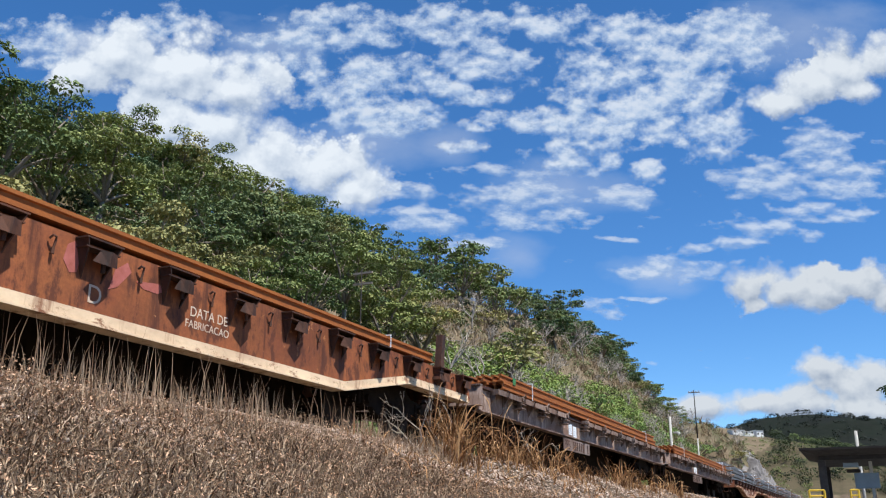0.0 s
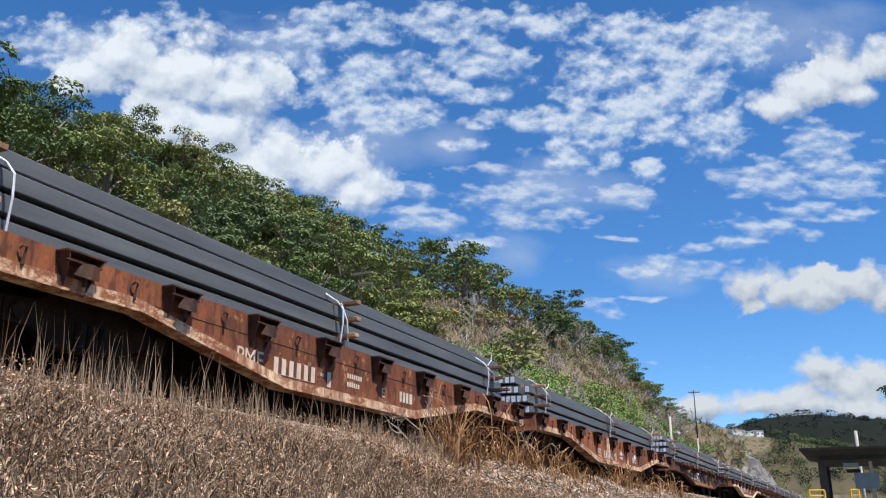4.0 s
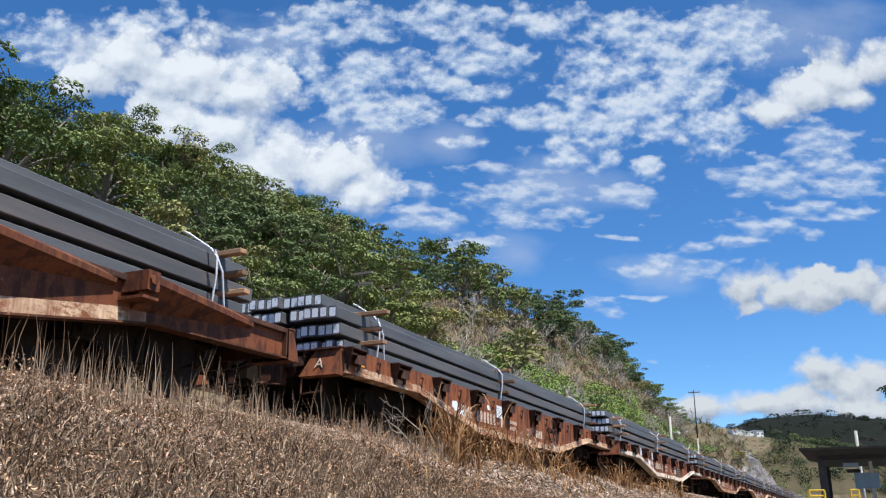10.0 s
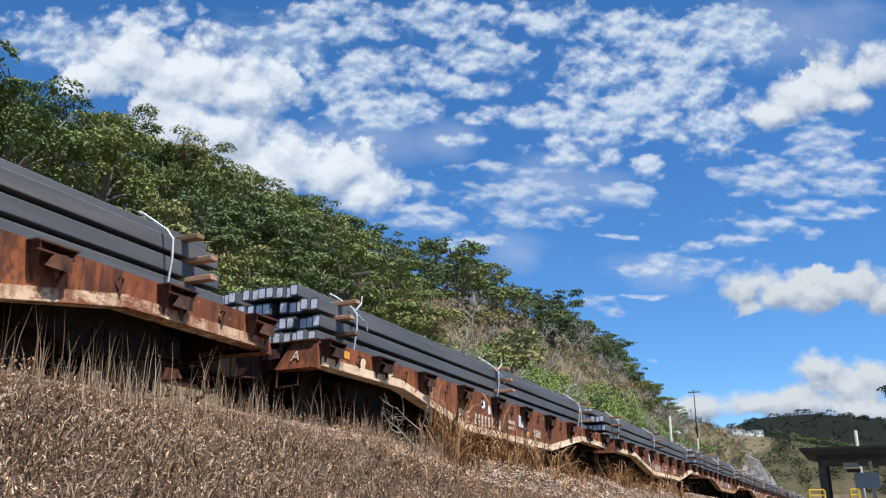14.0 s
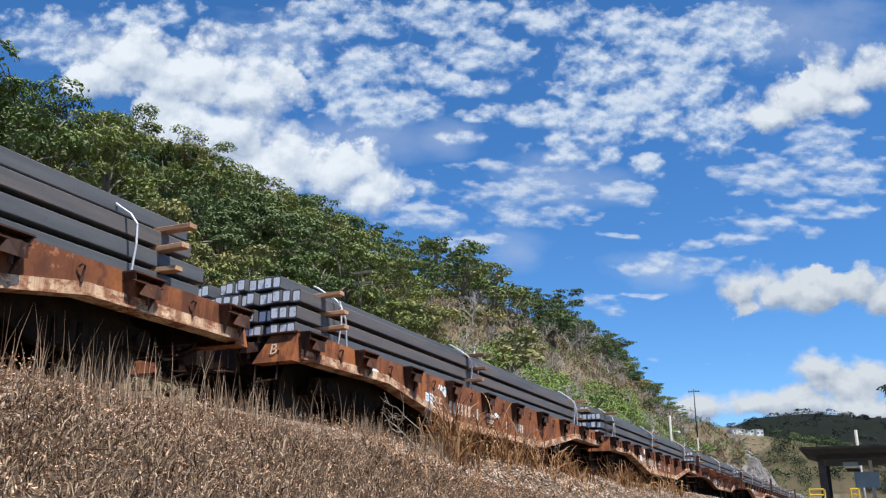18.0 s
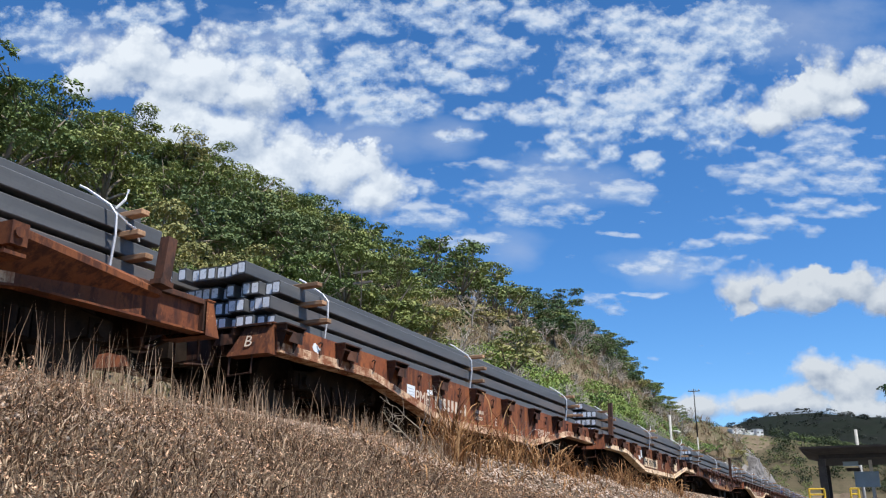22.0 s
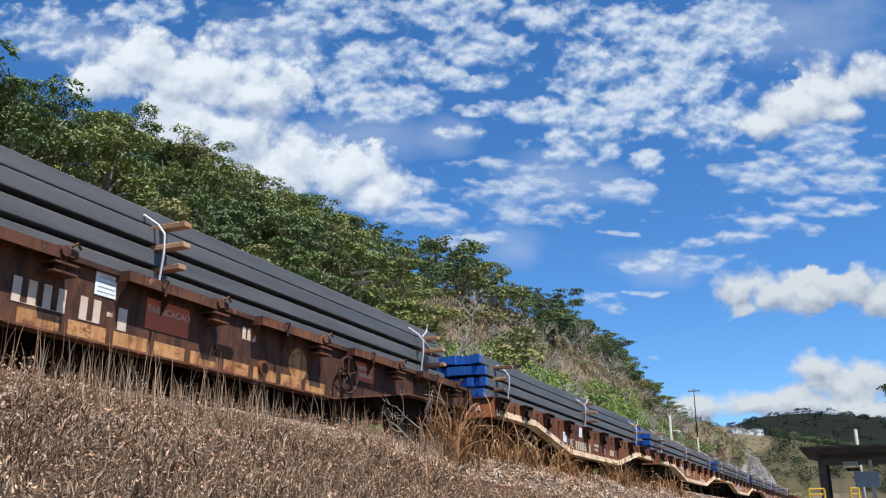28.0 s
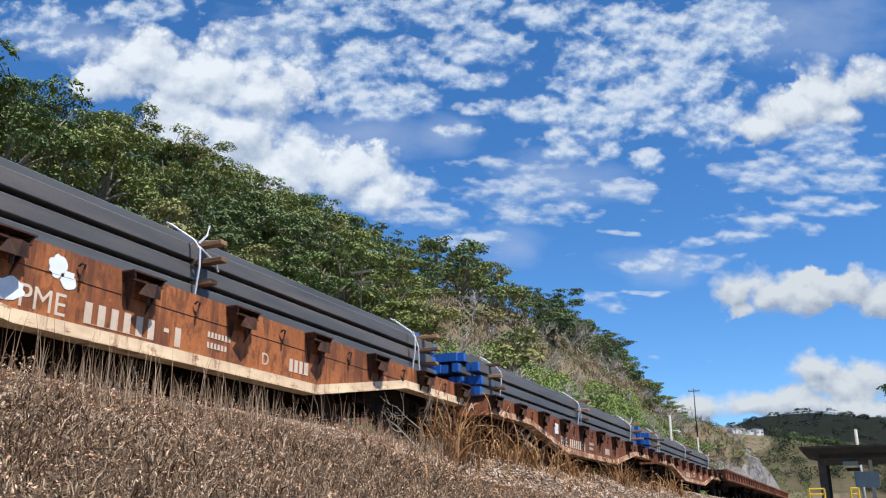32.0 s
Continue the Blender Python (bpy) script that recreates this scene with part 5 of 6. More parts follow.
        part("marking", bars((0.06, 0.06, 0.06), 0.14, 0.03, LETTER), w, (0.58, y, deck - 0.28))
        part("hand_wheel", kept("hand_wheel", hand_wheel), w, (2.73, -HALF + 0.08, deck - 0.38))
        part("pipe_mouth", kept("pipe_mouth", lambda: Shape().tube([(0, -0.04, 0), (0, 0, 0)], 0.085, 16).tube([(0, -0.042, 0), (0, -0.04, 0)], 0.06, 14, 1).mesh("pipe_mouth", [RUST_BROWN, IRON])), w, (0.98, y, deck - 0.55))
        part("oval_hole", kept("oval", lambda: Shape().prism([(0.16 * math.copysign(1, math.cos(t)) * 0.6 + 0.07 * math.cos(t), 0.07 * math.sin(t)) for t in (2 * math.pi * (k + 0.5) / 16 for k in range(16))], -0.003, 0).mesh("oval_hole", IRON)), w, (0.28, y, deck - 0.48))
    if not boxed:
        bd = part("number_board", kept("number_board", lambda: Shape().box(0, 2.15, -0.02, 0, 0, 0.27).mesh("number_board", GREY_WAGON, 0.006)), w, (-3.25, -HALF + 0.07, deck - 0.78), "grey board with stencilled number")
        part("lettering", words("PEE-", 0.29, RUST_DARK), bd, (0.05, -0.022, 0.035))
        part("number_marking", bars((0.09, 0.09, 0.09), 0.2, 0.06, RUST_DARK), bd, (0.74, -0.022, 0.035))
        part("number_marking", bars((0.09, 0.09, 0.09), 0.2, 0.06, RUST_DARK), bd, (1.22, -0.022, 0.035))
        part("number_marking", bars((0.09,), 0.2, 0.06, RUST_DARK), bd, (1.92, -0.022, 0.035))
        notice(w, -2.72, deck - 0.40, 0.28, 0.25, 0.1)
        notice(w, -2.36, deck - 0.43, 0.26, 0.25, 0.1)
    MOVING.append((w, x, RAIL_Z))
    return w


BILLET = 0.165          # height
BILLET_WIDE = 0.126
PITCH_Z = 0.224


def billet_mesh(paint, long):
    """A square billet with softened corners and daubed ends."""
    def make():
        s, h = Shape(), BILLET / 2
        def ring(x, h, c):
            g = h * BILLET_WIDE / BILLET
            return [(x, y, z) for y, z in ((-g + c, -h), (g - c, -h), (g, -h + c), (g, h - c), (g - c, h), (-g + c, h), (-g, h - c), (-g, -h + c))]
        full = paint is END_BLUE
        dip = 0.11 if full else 0.004
        rings = [ring(-long / 2, h * (0.98 if full else 0.78), 0.01), ring(-long / 2, h, 0.009), ring(-long / 2 + dip, h, 0.009), ring(long / 2 - dip, h, 0.009), ring(long / 2, h, 0.009), ring(long / 2, h * (0.98 if full else 0.78), 0.01)]
        for i in range(5):
            for k in range(8):
                s.add([rings[i][k], rings[i][(k + 1) % 8], rings[i + 1][(k + 1) % 8], rings[i + 1][k]], [(0, 1, 2, 3)], 1 if full and i != 2 else 0)
        s.add(rings[0], [tuple(range(8))], 1)
        s.add(rings[5], [tuple(range(7, -1, -1))], 1)
        return s.mesh("billet", [STEEL, paint])
    return kept(("billet", paint.name, long), make)


def strap_mesh(layers, seed):
    rng = random.Random(seed)
    def make():
        s = Shape()
        y = -1.075
        top = layers * PITCH_Z
        pts = [(-0.10, y + 0.32, top + 0.005), (-0.06, y + 0.27, top - 0.02), (0.02, y + 0.02, top - 0.20), (0.05, y - 0.05, top - 0.30), (0.07, y - 0.045, top - 0.5), (0.10, y + 0.02, 0.03)]
        s.tube(pts, 0.014, 5)
        if seed % 2:
            s.tube([(0.04, y - 0.04, top - 0.24), (0.10, y - 0.09, top - 0.14), (0.14, y - 0.08, top - 0.02)], 0.013, 5)
            s.tube([(0.05, y - 0.05, top - 0.28), (0.18, y - 0.08, top - 0.36), (0.30, y - 0.06, top - 0.37), (0.40, y - 0.03, top - 0.47)], 0.012, 5)
        elif seed == 2:
            s.tube([(0.03, y - 0.03, top - 0.22), (0.14, y - 0.07, top - 0.45), (0.26, y - 0.03, 0.08)], 0.014, 5)
        return s.mesh("strap", STRAP)
    return kept(("strap", layers, seed), make)


def billet_stack(x, paints, layers, label, seed, mid=0.0):
    """Billets laid in layers on timbers that stick out at the side; the top layer stands back."""
    rng = random.Random(seed)
    long, base = 12.9, RAIL_Z + DECK + 0.005
    st = thing("billet_stack", pose(x, TRACK_Y, base), label, "steel billets", "billet loads on the wagons")
    for k in range(layers):
        n = 17
        back = (0.34 if rng.random() < 0.8 else 0.12) if k == layers - 1 else 0.03 * rng.random()
        slide = rng.uniform(-0.12, 0.12)
        for i in range(n - (1 if back > 0.1 else 0)):
            y = -1.02 + back + BILLET_WIDE / 2 + i * 0.1295 + rng.uniform(-0.0015, 0.0015)
            if 0 < i and rng.random() < 0.05:
                continue
            part("billet", billet_mesh(paints[min(k, len(paints) - 1)], long), st, (slide + rng.uniform(-0.07, 0.07), y, 0.057 + BILLET / 2 + k * PITCH_Z))
    where = [-long / 2 + 0.6 + rng.uniform(-0.15, 0.15), mid + rng.uniform(-0.03, 0.03), long / 2 - 0.45 + rng.uniform(-0.2, 0.1)]
    for px in where:
        for k in range(layers):
            out = rng.uniform(0.20, 0.40) if k else 0.02
            def make():
                return Shape().box(-0.055, 0.055, -1.2, 1.2, 0.001, 0.056).mesh("timber", TIMBER, 0.006)
            part("timber", kept("timber", make), st, Matrix.Translation((px + rng.uniform(-0.07, 0.07), 0.19 - out, k * PITCH_Z)) @ pose(0, 0, 0, 0, 0, rng.uniform(-2.5, 2.5)))
    for px in (where[0] + rng.uniform(0.2, 0.4), where[1] - rng.uniform(0.15, 0.3), where[2] - rng.uniform(0.3, 0.6)):
        part("strap", strap_mesh(layers, rng.randint(0, 3)), st, (px, 0, 0), "white tie strap")
    MOVING.append((st, x, base))
    return st


def rail_stack(x, long, layers, label, seed):
    """Old rails, rust orange, nested in layers on the deck."""
    rng = random.Random(seed)
    st = thing("rail_stack", pose(x, TRACK_Y, RAIL_Z + HIGH_DECK + 0.005), label, "steel rails", "rail loads on the wagons")
    for px in (-long / 2 + 0.6, 0, long / 2 - 0.6):
        part("timber", kept("timber_low", lambda: Shape().box(-0.055, 0.055, -1.2, 1.2, 0, 0.05).mesh("timber", TIMBER, 0.006)), st, (px, 0, 0))
    for k in range(layers):
        for i in range(17):
            part("rail", kept(("load_rail", long), lambda: rail_mesh(long, (RAIL_RUST,))), st, (rng.uniform(-0.12, 0.12), -1.30 + i * 0.16 + 0.03 * k, 0.052 + k * 0.152))
    for px in (-long / 2 + 1.6, long / 2 - 1.6):
        part("wire_tie", kept(("tie", layers), lambda: Shape().tube([(0, -1.38, 0.02), (0, -1.385, 0.06 + layers * 0.152), (0, -0.9, 0.075 + layers * 0.152), (0, 1.1, 0.075 + layers * 0.152)], 0.012, 5).mesh("wire_tie", STRAP)), st, (px, 0, 0), "white tie")
    if seed == 6:
        part("paint_mark", kept("paint_mark", lambda: Shape().box(0, 0.16, -0.004, 0, 0, 0.13).mesh("paint_mark", GREEN_PAINT)), st, (-long / 2 + 0.55, -1.345, 0.06 + 0.152), "green paint mark")
    MOVING.append((st, x, RAIL_Z + HIGH_DECK + 0.005))


def stake(x, y, tilt, tall, head=False):
    """A channel stake standing in a side pocket, with a foot and, on some, a head bar."""
    def make():
        s = Shape()
        s.box(-0.06, 0.06, -0.06, -0.045, 0, tall).box(-0.06, -0.048, -0.045, 0.05, 0, tall).box(0.048, 0.06, -0.045, 0.05, 0, tall)
        s.box(-0.09, 0.09, -0.075, 0.06, 0.0, 0.05)
        if head:
            s.box(-0.14, 0.14, -0.07, 0.06, tall, tall + 0.025).box(-0.075, 0.075, -0.07, -0.0602, 0.30, 0.42)
        return s.mesh("stake", RUST_DARK)
    st = tagged(new("stake", kept(("stake", tall, head), make)), ("tall" if tall > 0.6 else "short") + " rusty steel stake in a wagon side pocket", "stake", "wagon stakes")
    st.matrix_basis = pose(x, y, RAIL_Z + DECK - 0.06, 0, tilt, 0)
    MOVING.append((st, x, RAIL_Z + DECK - 0.06))
    st["lean"] = float(tilt)


def gondola(x, long):
    w = thing("gondola_wagon", pose(x, TRACK_Y, RAIL_Z), "rust-brown open wagon with low ribbed sides", "gondola wagon", "gondolas of the train")
    half = long / 2 - 0.42
    for side in (-1, 1):
        at = Matrix.Translation((0, side * (HALF - 0.05), 0)) @ pose(0, 0, 0, 0, 0, 0 if side < 0 else 180)
        p = part("side_wall", kept(("gwall", half), lambda: Shape().box(-half, half, -0.02, 0.02, 0.8, 1.18).box(-half, half, -0.08, 0.04, 1.18, 1.26).box(-half, half, -0.08, 0.04, 0.74, 0.84).mesh("side_wall", RUST_BROWN)), w, at)
        for k in range(11):
            part("rib", kept("grib", lambda: Shape().box(-0.05, 0.05, -0.09, -0.02, 0.84, 1.18).mesh("rib", RUST_BROWN)), p, (-half + 0.3 + k * (2 * half - 0.6) / 10, 0, 0))
    part("floor", kept(("gfloor", half), lambda: Shape().box(-half, half, -HALF + 0.08, HALF - 0.08, 0.74, 0.84).mesh("floor", RUST_DARK)), w)
    for sx in (-1, 1):
        part("end_wall", kept("gend", lambda: Shape().box(-0.03, 0.03, -HALF + 0.05, HALF - 0.05, 0.84, 1.24).box(-0.06, 0.06, -HALF + 0.1, HALF - 0.1, 0.98, 1.06).mesh("end_wall", RUST_DARK)), w, (sx * half, 0, 0))
        part("coupler", kept("coupler", coupler_mesh), w, Matrix.Translation((sx * (half + 0.03), 0, 0)) @ pose(0, 0, 0, 0, 0, 0 if sx > 0 else 180))
        bogie(w, sx * (half - 1.8))
    MOVING.append((w, x, RAIL_Z))


# where the lettering begins on each wagon's side
LETTERS_FROM = {1: -2.36, 3: -2.96, 5: -3.03, 6: -3.04, 7: -2.99, 10: -3.03, 11: -3.17, 12: -3.12, 14: -3.19, 19: -2.46, 20: -3.13, 21: -2.2}
# couplings between the wagons at the clip's start
SHIFT = [0.54, 0.62, 0.57, 0.57, 0.58, 0.51, 0.43, 0.46, 0.5, 0.37, 0.35, 0.31, 0.28, 0.19, 0.24, 0.3, 0.36, 0.42, 0.4, 0.55, 0.5, 0.5, 0.5]
JOINTS = [-3.2, 14.36, 31.73, 48.6, 62.4] + [77.0 + 14.93 * k + d for k, d in enumerate(SHIFT)]
BAND = {"c": CREAM, "w": CREAM_WORN, "h": WHITE_BAND}
PAINTS = {"b": RUST_BROWN, "o": RUST_ORANGE}
# one word a wagon: paint, band, lettering, end colour of the billets
FLATS = ["bwe", "bwq", "K", "bce", "C", "bwe", "bhe", "bwe", "bce", "bce", "owq", "owr", "owe", "C", "bwx", "bcn", "K", "bce", "K", "bce", "ocq", "oce", "bwe", "bwe"]
# dates stencilled on the container wagons
DATED = {2: "12/2010", 16: "02/2011"}
# where a hand wheel sits on the side
WHEELED = {5: 1.68, 7: 2.23, 9: 2.52, 10: 2.67, 15: 1.78}
# where the middle timbers lie on each load
MIDDLE = (0.2, 0.33, -0.1, -0.2, -0.03, -0.31, -0.25, -0.02, 0.1, -0.3, -0.54, -0.76, -0.08, 0.44, -0.17, -0.02, -0.17, 0.0, -0.52, 0.27, -0.12, 0.36)
SPEAK = {"b": "rust-brown", "o": "orange-brown rusted"}


def train():
    a, b = JOINTS[0], JOINTS[1]
    fish_wagon((a + b) / 2, b - a, RUST_BROWN, CREAM, "date", "long rust-brown flat wagon loaded with rusty rails", 2, HIGH_DECK)
    rail_stack((a + b) / 2 - 0.25, b - a - 2.6, 1, "single layer of rust-orange rails on a flat wagon", 3)
    for i, layers in ((1, 2), (2, 2)):
        a, b = JOINTS[i], JOINTS[i + 1]
        container_wagon((a + b) / 2, b - a, GREY_WAGON, "grey-brown container flat wagon loaded with rusty rails", False)
        rail_stack((a + b) / 2 - 0.2, b - a - 3.4, layers, "layers of rust-orange rails tied on a flat wagon", 5 + i)
    for k, code in enumerate(FLATS):
        a, b = JOINTS[k + 3], JOINTS[k + 4] if k + 4 < len(JOINTS) else JOINTS[k + 3] + 14.93
        x = (a + b) / 2
        if code in "KC":
            container_wagon(x, b - a, RUST_DEEP if code == "K" else RUST_BROWN, "rusted container flat wagon loaded with steel billets", True, ORANGE_BAND if code == "K" else CREAM_WORN, DATED.get(k, ""))
        else:
            style = {"e": "mark", "q": "patch", "r": "pee", "x": "exp", "n": "board"}[code[2]]
            fish_wagon(x, b - a, PAINTS[code[0]], BAND[code[1]], style, SPEAK[code[0]] + " fish-belly flat wagon loaded with steel billets", 10 + k, DECK, WHEELED.get(k, 0.0))
        ends = [END_BLUE] if k >= 19 else [END_WHITE, END_WHITE, END_WHITE, END_BLUE] if k == 17 else [END_WHITE]
        tone = "blue" if k >= 19 else "blue and white" if k == 17 else "white"
        billet_stack(x - 0.02, ends, 4, "four-layer stack of grey steel billets with " + tone + " ends", 50 + k, MIDDLE[k] if k < len(MIDDLE) else 0.0)
    end = JOINTS[len(FLATS) + 3]
    for k in range(3):
        gondola(end + 1.6 + 6.5 + k * 13.0, 13.0)
    near = TRACK_Y - HALF - 0.07
    stake(JOINTS[1] - 1.6, near, 8, 0.75)
    stake(107.93, TRACK_Y - 0.62, 2, 0.92)
    stake(272.25, near, 7, 0.92)
    stake(240.95, near, 3, 0.44)
    stake(255.0, near, 6, 0.5)
    stake(295.9, near, 3, 0.92, True)


train()


# ---- beside the line ----
def shelter():
    """A small open shelter with a flat dark roof on thick posts."""
    s = thing("shelter", pose(38.4, -0.9, 1.48), "small open shelter with flat dark roof on thick posts", "shelter")
    top, low = 2.70, 2.46
    roof = [(-3.0, -3.0, top), (3.0, -3.0, top), (3.0, 2.86, top), (-3.0, 2.86, top), (-3.0, -3.0, top - 0.07), (3.0, -3.0, top - 0.07), (3.0, 2.86, top - 0.07), (-3.0, 2.86, top - 0.07),
            (-2.5, -2.5, low), (2.5, -2.5, low), (2.5, 2.30, low), (-2.5, 2.30, low)]
    part("roof", Shape().add(roof, [(0, 1, 2, 3), (0, 4, 5, 1), (1, 5, 6, 2), (2, 6, 7, 3), (3, 7, 4, 0), (4, 8, 9, 5), (5, 9, 10, 6), (6, 10, 11, 7), (7, 11, 8, 4), (11, 10, 9, 8)]).mesh("roof", DARK_ROOF), s)
    part("beam", Shape().box(-2.3, 2.3, -2.4, 2.25, 2.30, 2.455).mesh("beam", DARK_ROOF), s)
    for x in (-2.1, 2.1):
        for y in (2.18, -0.45, -2.3):
            part("post", kept("shelter_post", lambda: Shape().box(-0.13, 0.13, -0.13, 0.13, 0, 2.3).mesh("post", POST_GREY, 0.01)), s, (x, y, 0))
    part("board", Shape().box(-0.03, 0.03, -0.42, 0.42, 1.32, 1.88).mesh("board", PANEL_BLUE, 0.008), s, (-1.0, 0.73, 0), "blue-grey board")
    part("board_post", Shape().box(-0.05, 0.05, -0.06, 0.06, 0, 2.3).mesh("board_post", CONCRETE), s, (-0.9, 0.55, 0))
    part("sign", Shape().box(-0.02, 0.02, -0.26, 0.26, 2.06, 2.22).mesh("sign", PANEL_BLUE, 0.005), s, (-1.6, 1.22, 0))
    part("lamp_box", Shape().box(-0.1, 0.1, -0.24, 0.24, 1.9, 2.02).mesh("lamp_box", DARK_ROOF), s, (-1.0, 1.15, 0))
    pf = tagged(new("platform", Shape().box(31, 46, -6, 3.2, 0.6, 1.48).mesh("platform", CONCRETE, 0.02)), "low concrete platform", "platform", kind="structure")
    for y, half in ((1.45, 0.24), (0.28, 0.12)):
        r = thing("guard_rail", pose(33.6, y, 1.85), "yellow tubular guard rail on the platform", "railing", "yellow rails")
        for sy in (-half, half):
            part("upright", kept("upright", lambda: Shape().tube([(0, 0, -0.36), (0, 0, 0.78)], 0.035, 8).mesh("upright", YELLOW)), r, (0, sy, 0))
        for z in (0.78, 0.6, 0.42, 0.24):
            part("bar", kept("railbar%.2f" % half, lambda: Shape().tube([(0, -half, 0), (0, half, 0)], 0.03, 8).mesh("bar", YELLOW)), r, (0, 0, z))


shelter()


def utility_pole(x, y, base, top, mat, label, arms, r=0.13):
    p = thing("utility_pole", pose(x, y, base), label, "utility pole", "poles along the line")
    h = top - base
    split = h * 0.58 if arms and mat is CONCRETE else h
    part("shaft", Shape().tube([(0, 0, -0.5), (0, 0, split)], [r, r * 0.85], 10).mesh("shaft", mat, smooth=True), p)
    if split < h:
        part("upper_shaft", Shape().tube([(0, 0, split - 0.3), (0, 0, h)], [r * 0.75, r * 0.6], 10).mesh("upper_shaft", POST_GREY, smooth=True), p, None, "dark upper shaft")
    for dz, half in arms:
        a = part("crossarm", Shape().box(-0.05, 0.05, -half, half, -0.05, 0.05).mesh("crossarm", WOOD_POLE), p, (0.12, 0, h - dz))
        for k in (-0.85, -0.3, 0.3, 0.85) if mat is CONCRETE else ():
            part("insulator", kept("insulator", lambda: Shape().tube([(0, 0, 0.06), (0, 0, 0.12), (0, 0, 0.2)], [0.02, 0.06, 0.04], 8).mesh("insulator", CONCRETE)), a, (0, k * half, 0))
    return p


def at_heading(deg, dist):
    return dist * math.cos(radians(deg)), dist * math.sin(radians(deg))


def rise(deg, dist):
    return EYE[2] + dist * math.tan(radians(deg))


px, py = at_heading(8.86, 105)
utility_pole(px, py, rise(1.0, 105), rise(7.95, 105), CONCRETE, "slim concrete power pole with crossarm behind the track", [(0.25, 0.65)], 0.085)
px, py = at_heading(10.42, 80)
lp = utility_pole(px, py, rise(1.0, 80), rise(6.4, 80), CONCRETE, "short white concrete pole with lamp behind the track", [], 0.12)
part("lamp", Shape().tube([(0, 0, -0.15), (0, -0.4, -0.2), (0, -0.5, -0.35)], [0.05, 0.12, 0.2], 10).mesh("lamp", CONCRETE), lp, (0, -0.2, rise(6.4, 80) - rise(1.0, 80) - 1.2))
px, py = at_heading(0.0, 70)
utility_pole(px, py, 0.3, rise(5.2, 70), CONCRETE, "pale concrete pole behind the shelter", [], 0.12)
px, py = at_heading(30.04, 40)
utility_pole(px, py, float(ground_height(px, py)), rise(15.9, 40), DARK_ROOF, "old wooden telegraph pole with two crossarms on the slope", [(0.15, 0.5), (0.66, 0.5)], 0.03)


def white_house(x, y, w, d, h):
    z = float(ground_height(x, y))
    hs = thing("white_house", pose(x, y, z, 0, 0, 38), "low whitewashed house on the far hill", "house", "houses on the far hill")
    part("wall", Shape().box(-d / 2, d / 2, -w / 2, w / 2, -1.5, h).mesh("wall", WHITEWASH), hs)
    part("roof", Shape().prism([(-d / 2 - 0.4, h), (d / 2 + 0.4, h), (0, h + 0.5)], -w / 2 - 0.4, w / 2 + 0.4).mesh("roof", WHITEWASH), hs)
    for k in (-0.3, 0.3):
        part("window", Shape().box(-0.05, 0.05, -0.6, 0.6, 0.5, 1.5).mesh("window", DARK_ROOF), hs, (-d / 2 - 0.05, k * w, 0))


# white houses on the far hill
for deg, dist, w, h in ((6.6, 640, 9, 2.2), (6.0, 643, 7, 1.6), (5.4, 648, 5, 3.2)):
    white_house(*at_heading(deg, dist), w, 7, h)


# dry branches lying on the crest
def dry_branch(x, y, seed):
    rng = random.Random(seed)
    s = Shape()
    def limb(p, d, r, depth):
        q = p + d + Vector((rng.uniform(-0.05, 0.05), rng.uniform(-0.05, 0.05), rng.uniform(-0.04, 0.06)))
        s.tube([p, (p + q) / 2 + Vector((0, 0, rng.uniform(-0.03, 0.04))), q], [r, r * 0.8, r * 0.55], 5)
        if depth:
            for _ in range(rng.randint(2, 3)):
                t = Euler((rng.uniform(-0.7, 0.7), rng.uniform(-0.7, 0.7), rng.uniform(-0.7, 0.7))).to_matrix()
                limb(q, (t @ d) * rng.uniform(0.55, 0.85), r * 0.6, depth - 1)
    limb(Vector((0, 0, -0.03)), Vector((-0.38, 0.05, 0.20)), 0.016, 3)
    limb(Vector((0.05, 0, -0.03)), Vector((-0.2, -0.05, 0.30)), 0.012, 3)
    ob = tagged(new("dry_branch", s.mesh("dry_branch", PALE_BARK)), "pale leafless branch lying on the ballast crest", "branch", "dry branches")
    ob.matrix_basis = pose(x, y, float(ground_height(x, y)))


for bx, by, sd in ((10.6, 5.15, 1), (11.8, 5.2, 2), (15.5, 5.15, 3)):
    dry_branch(bx, by, sd)


# ---- clouds ----
FAR = 3000.0
SKY_FRAME = aim(PITCH, YAW)


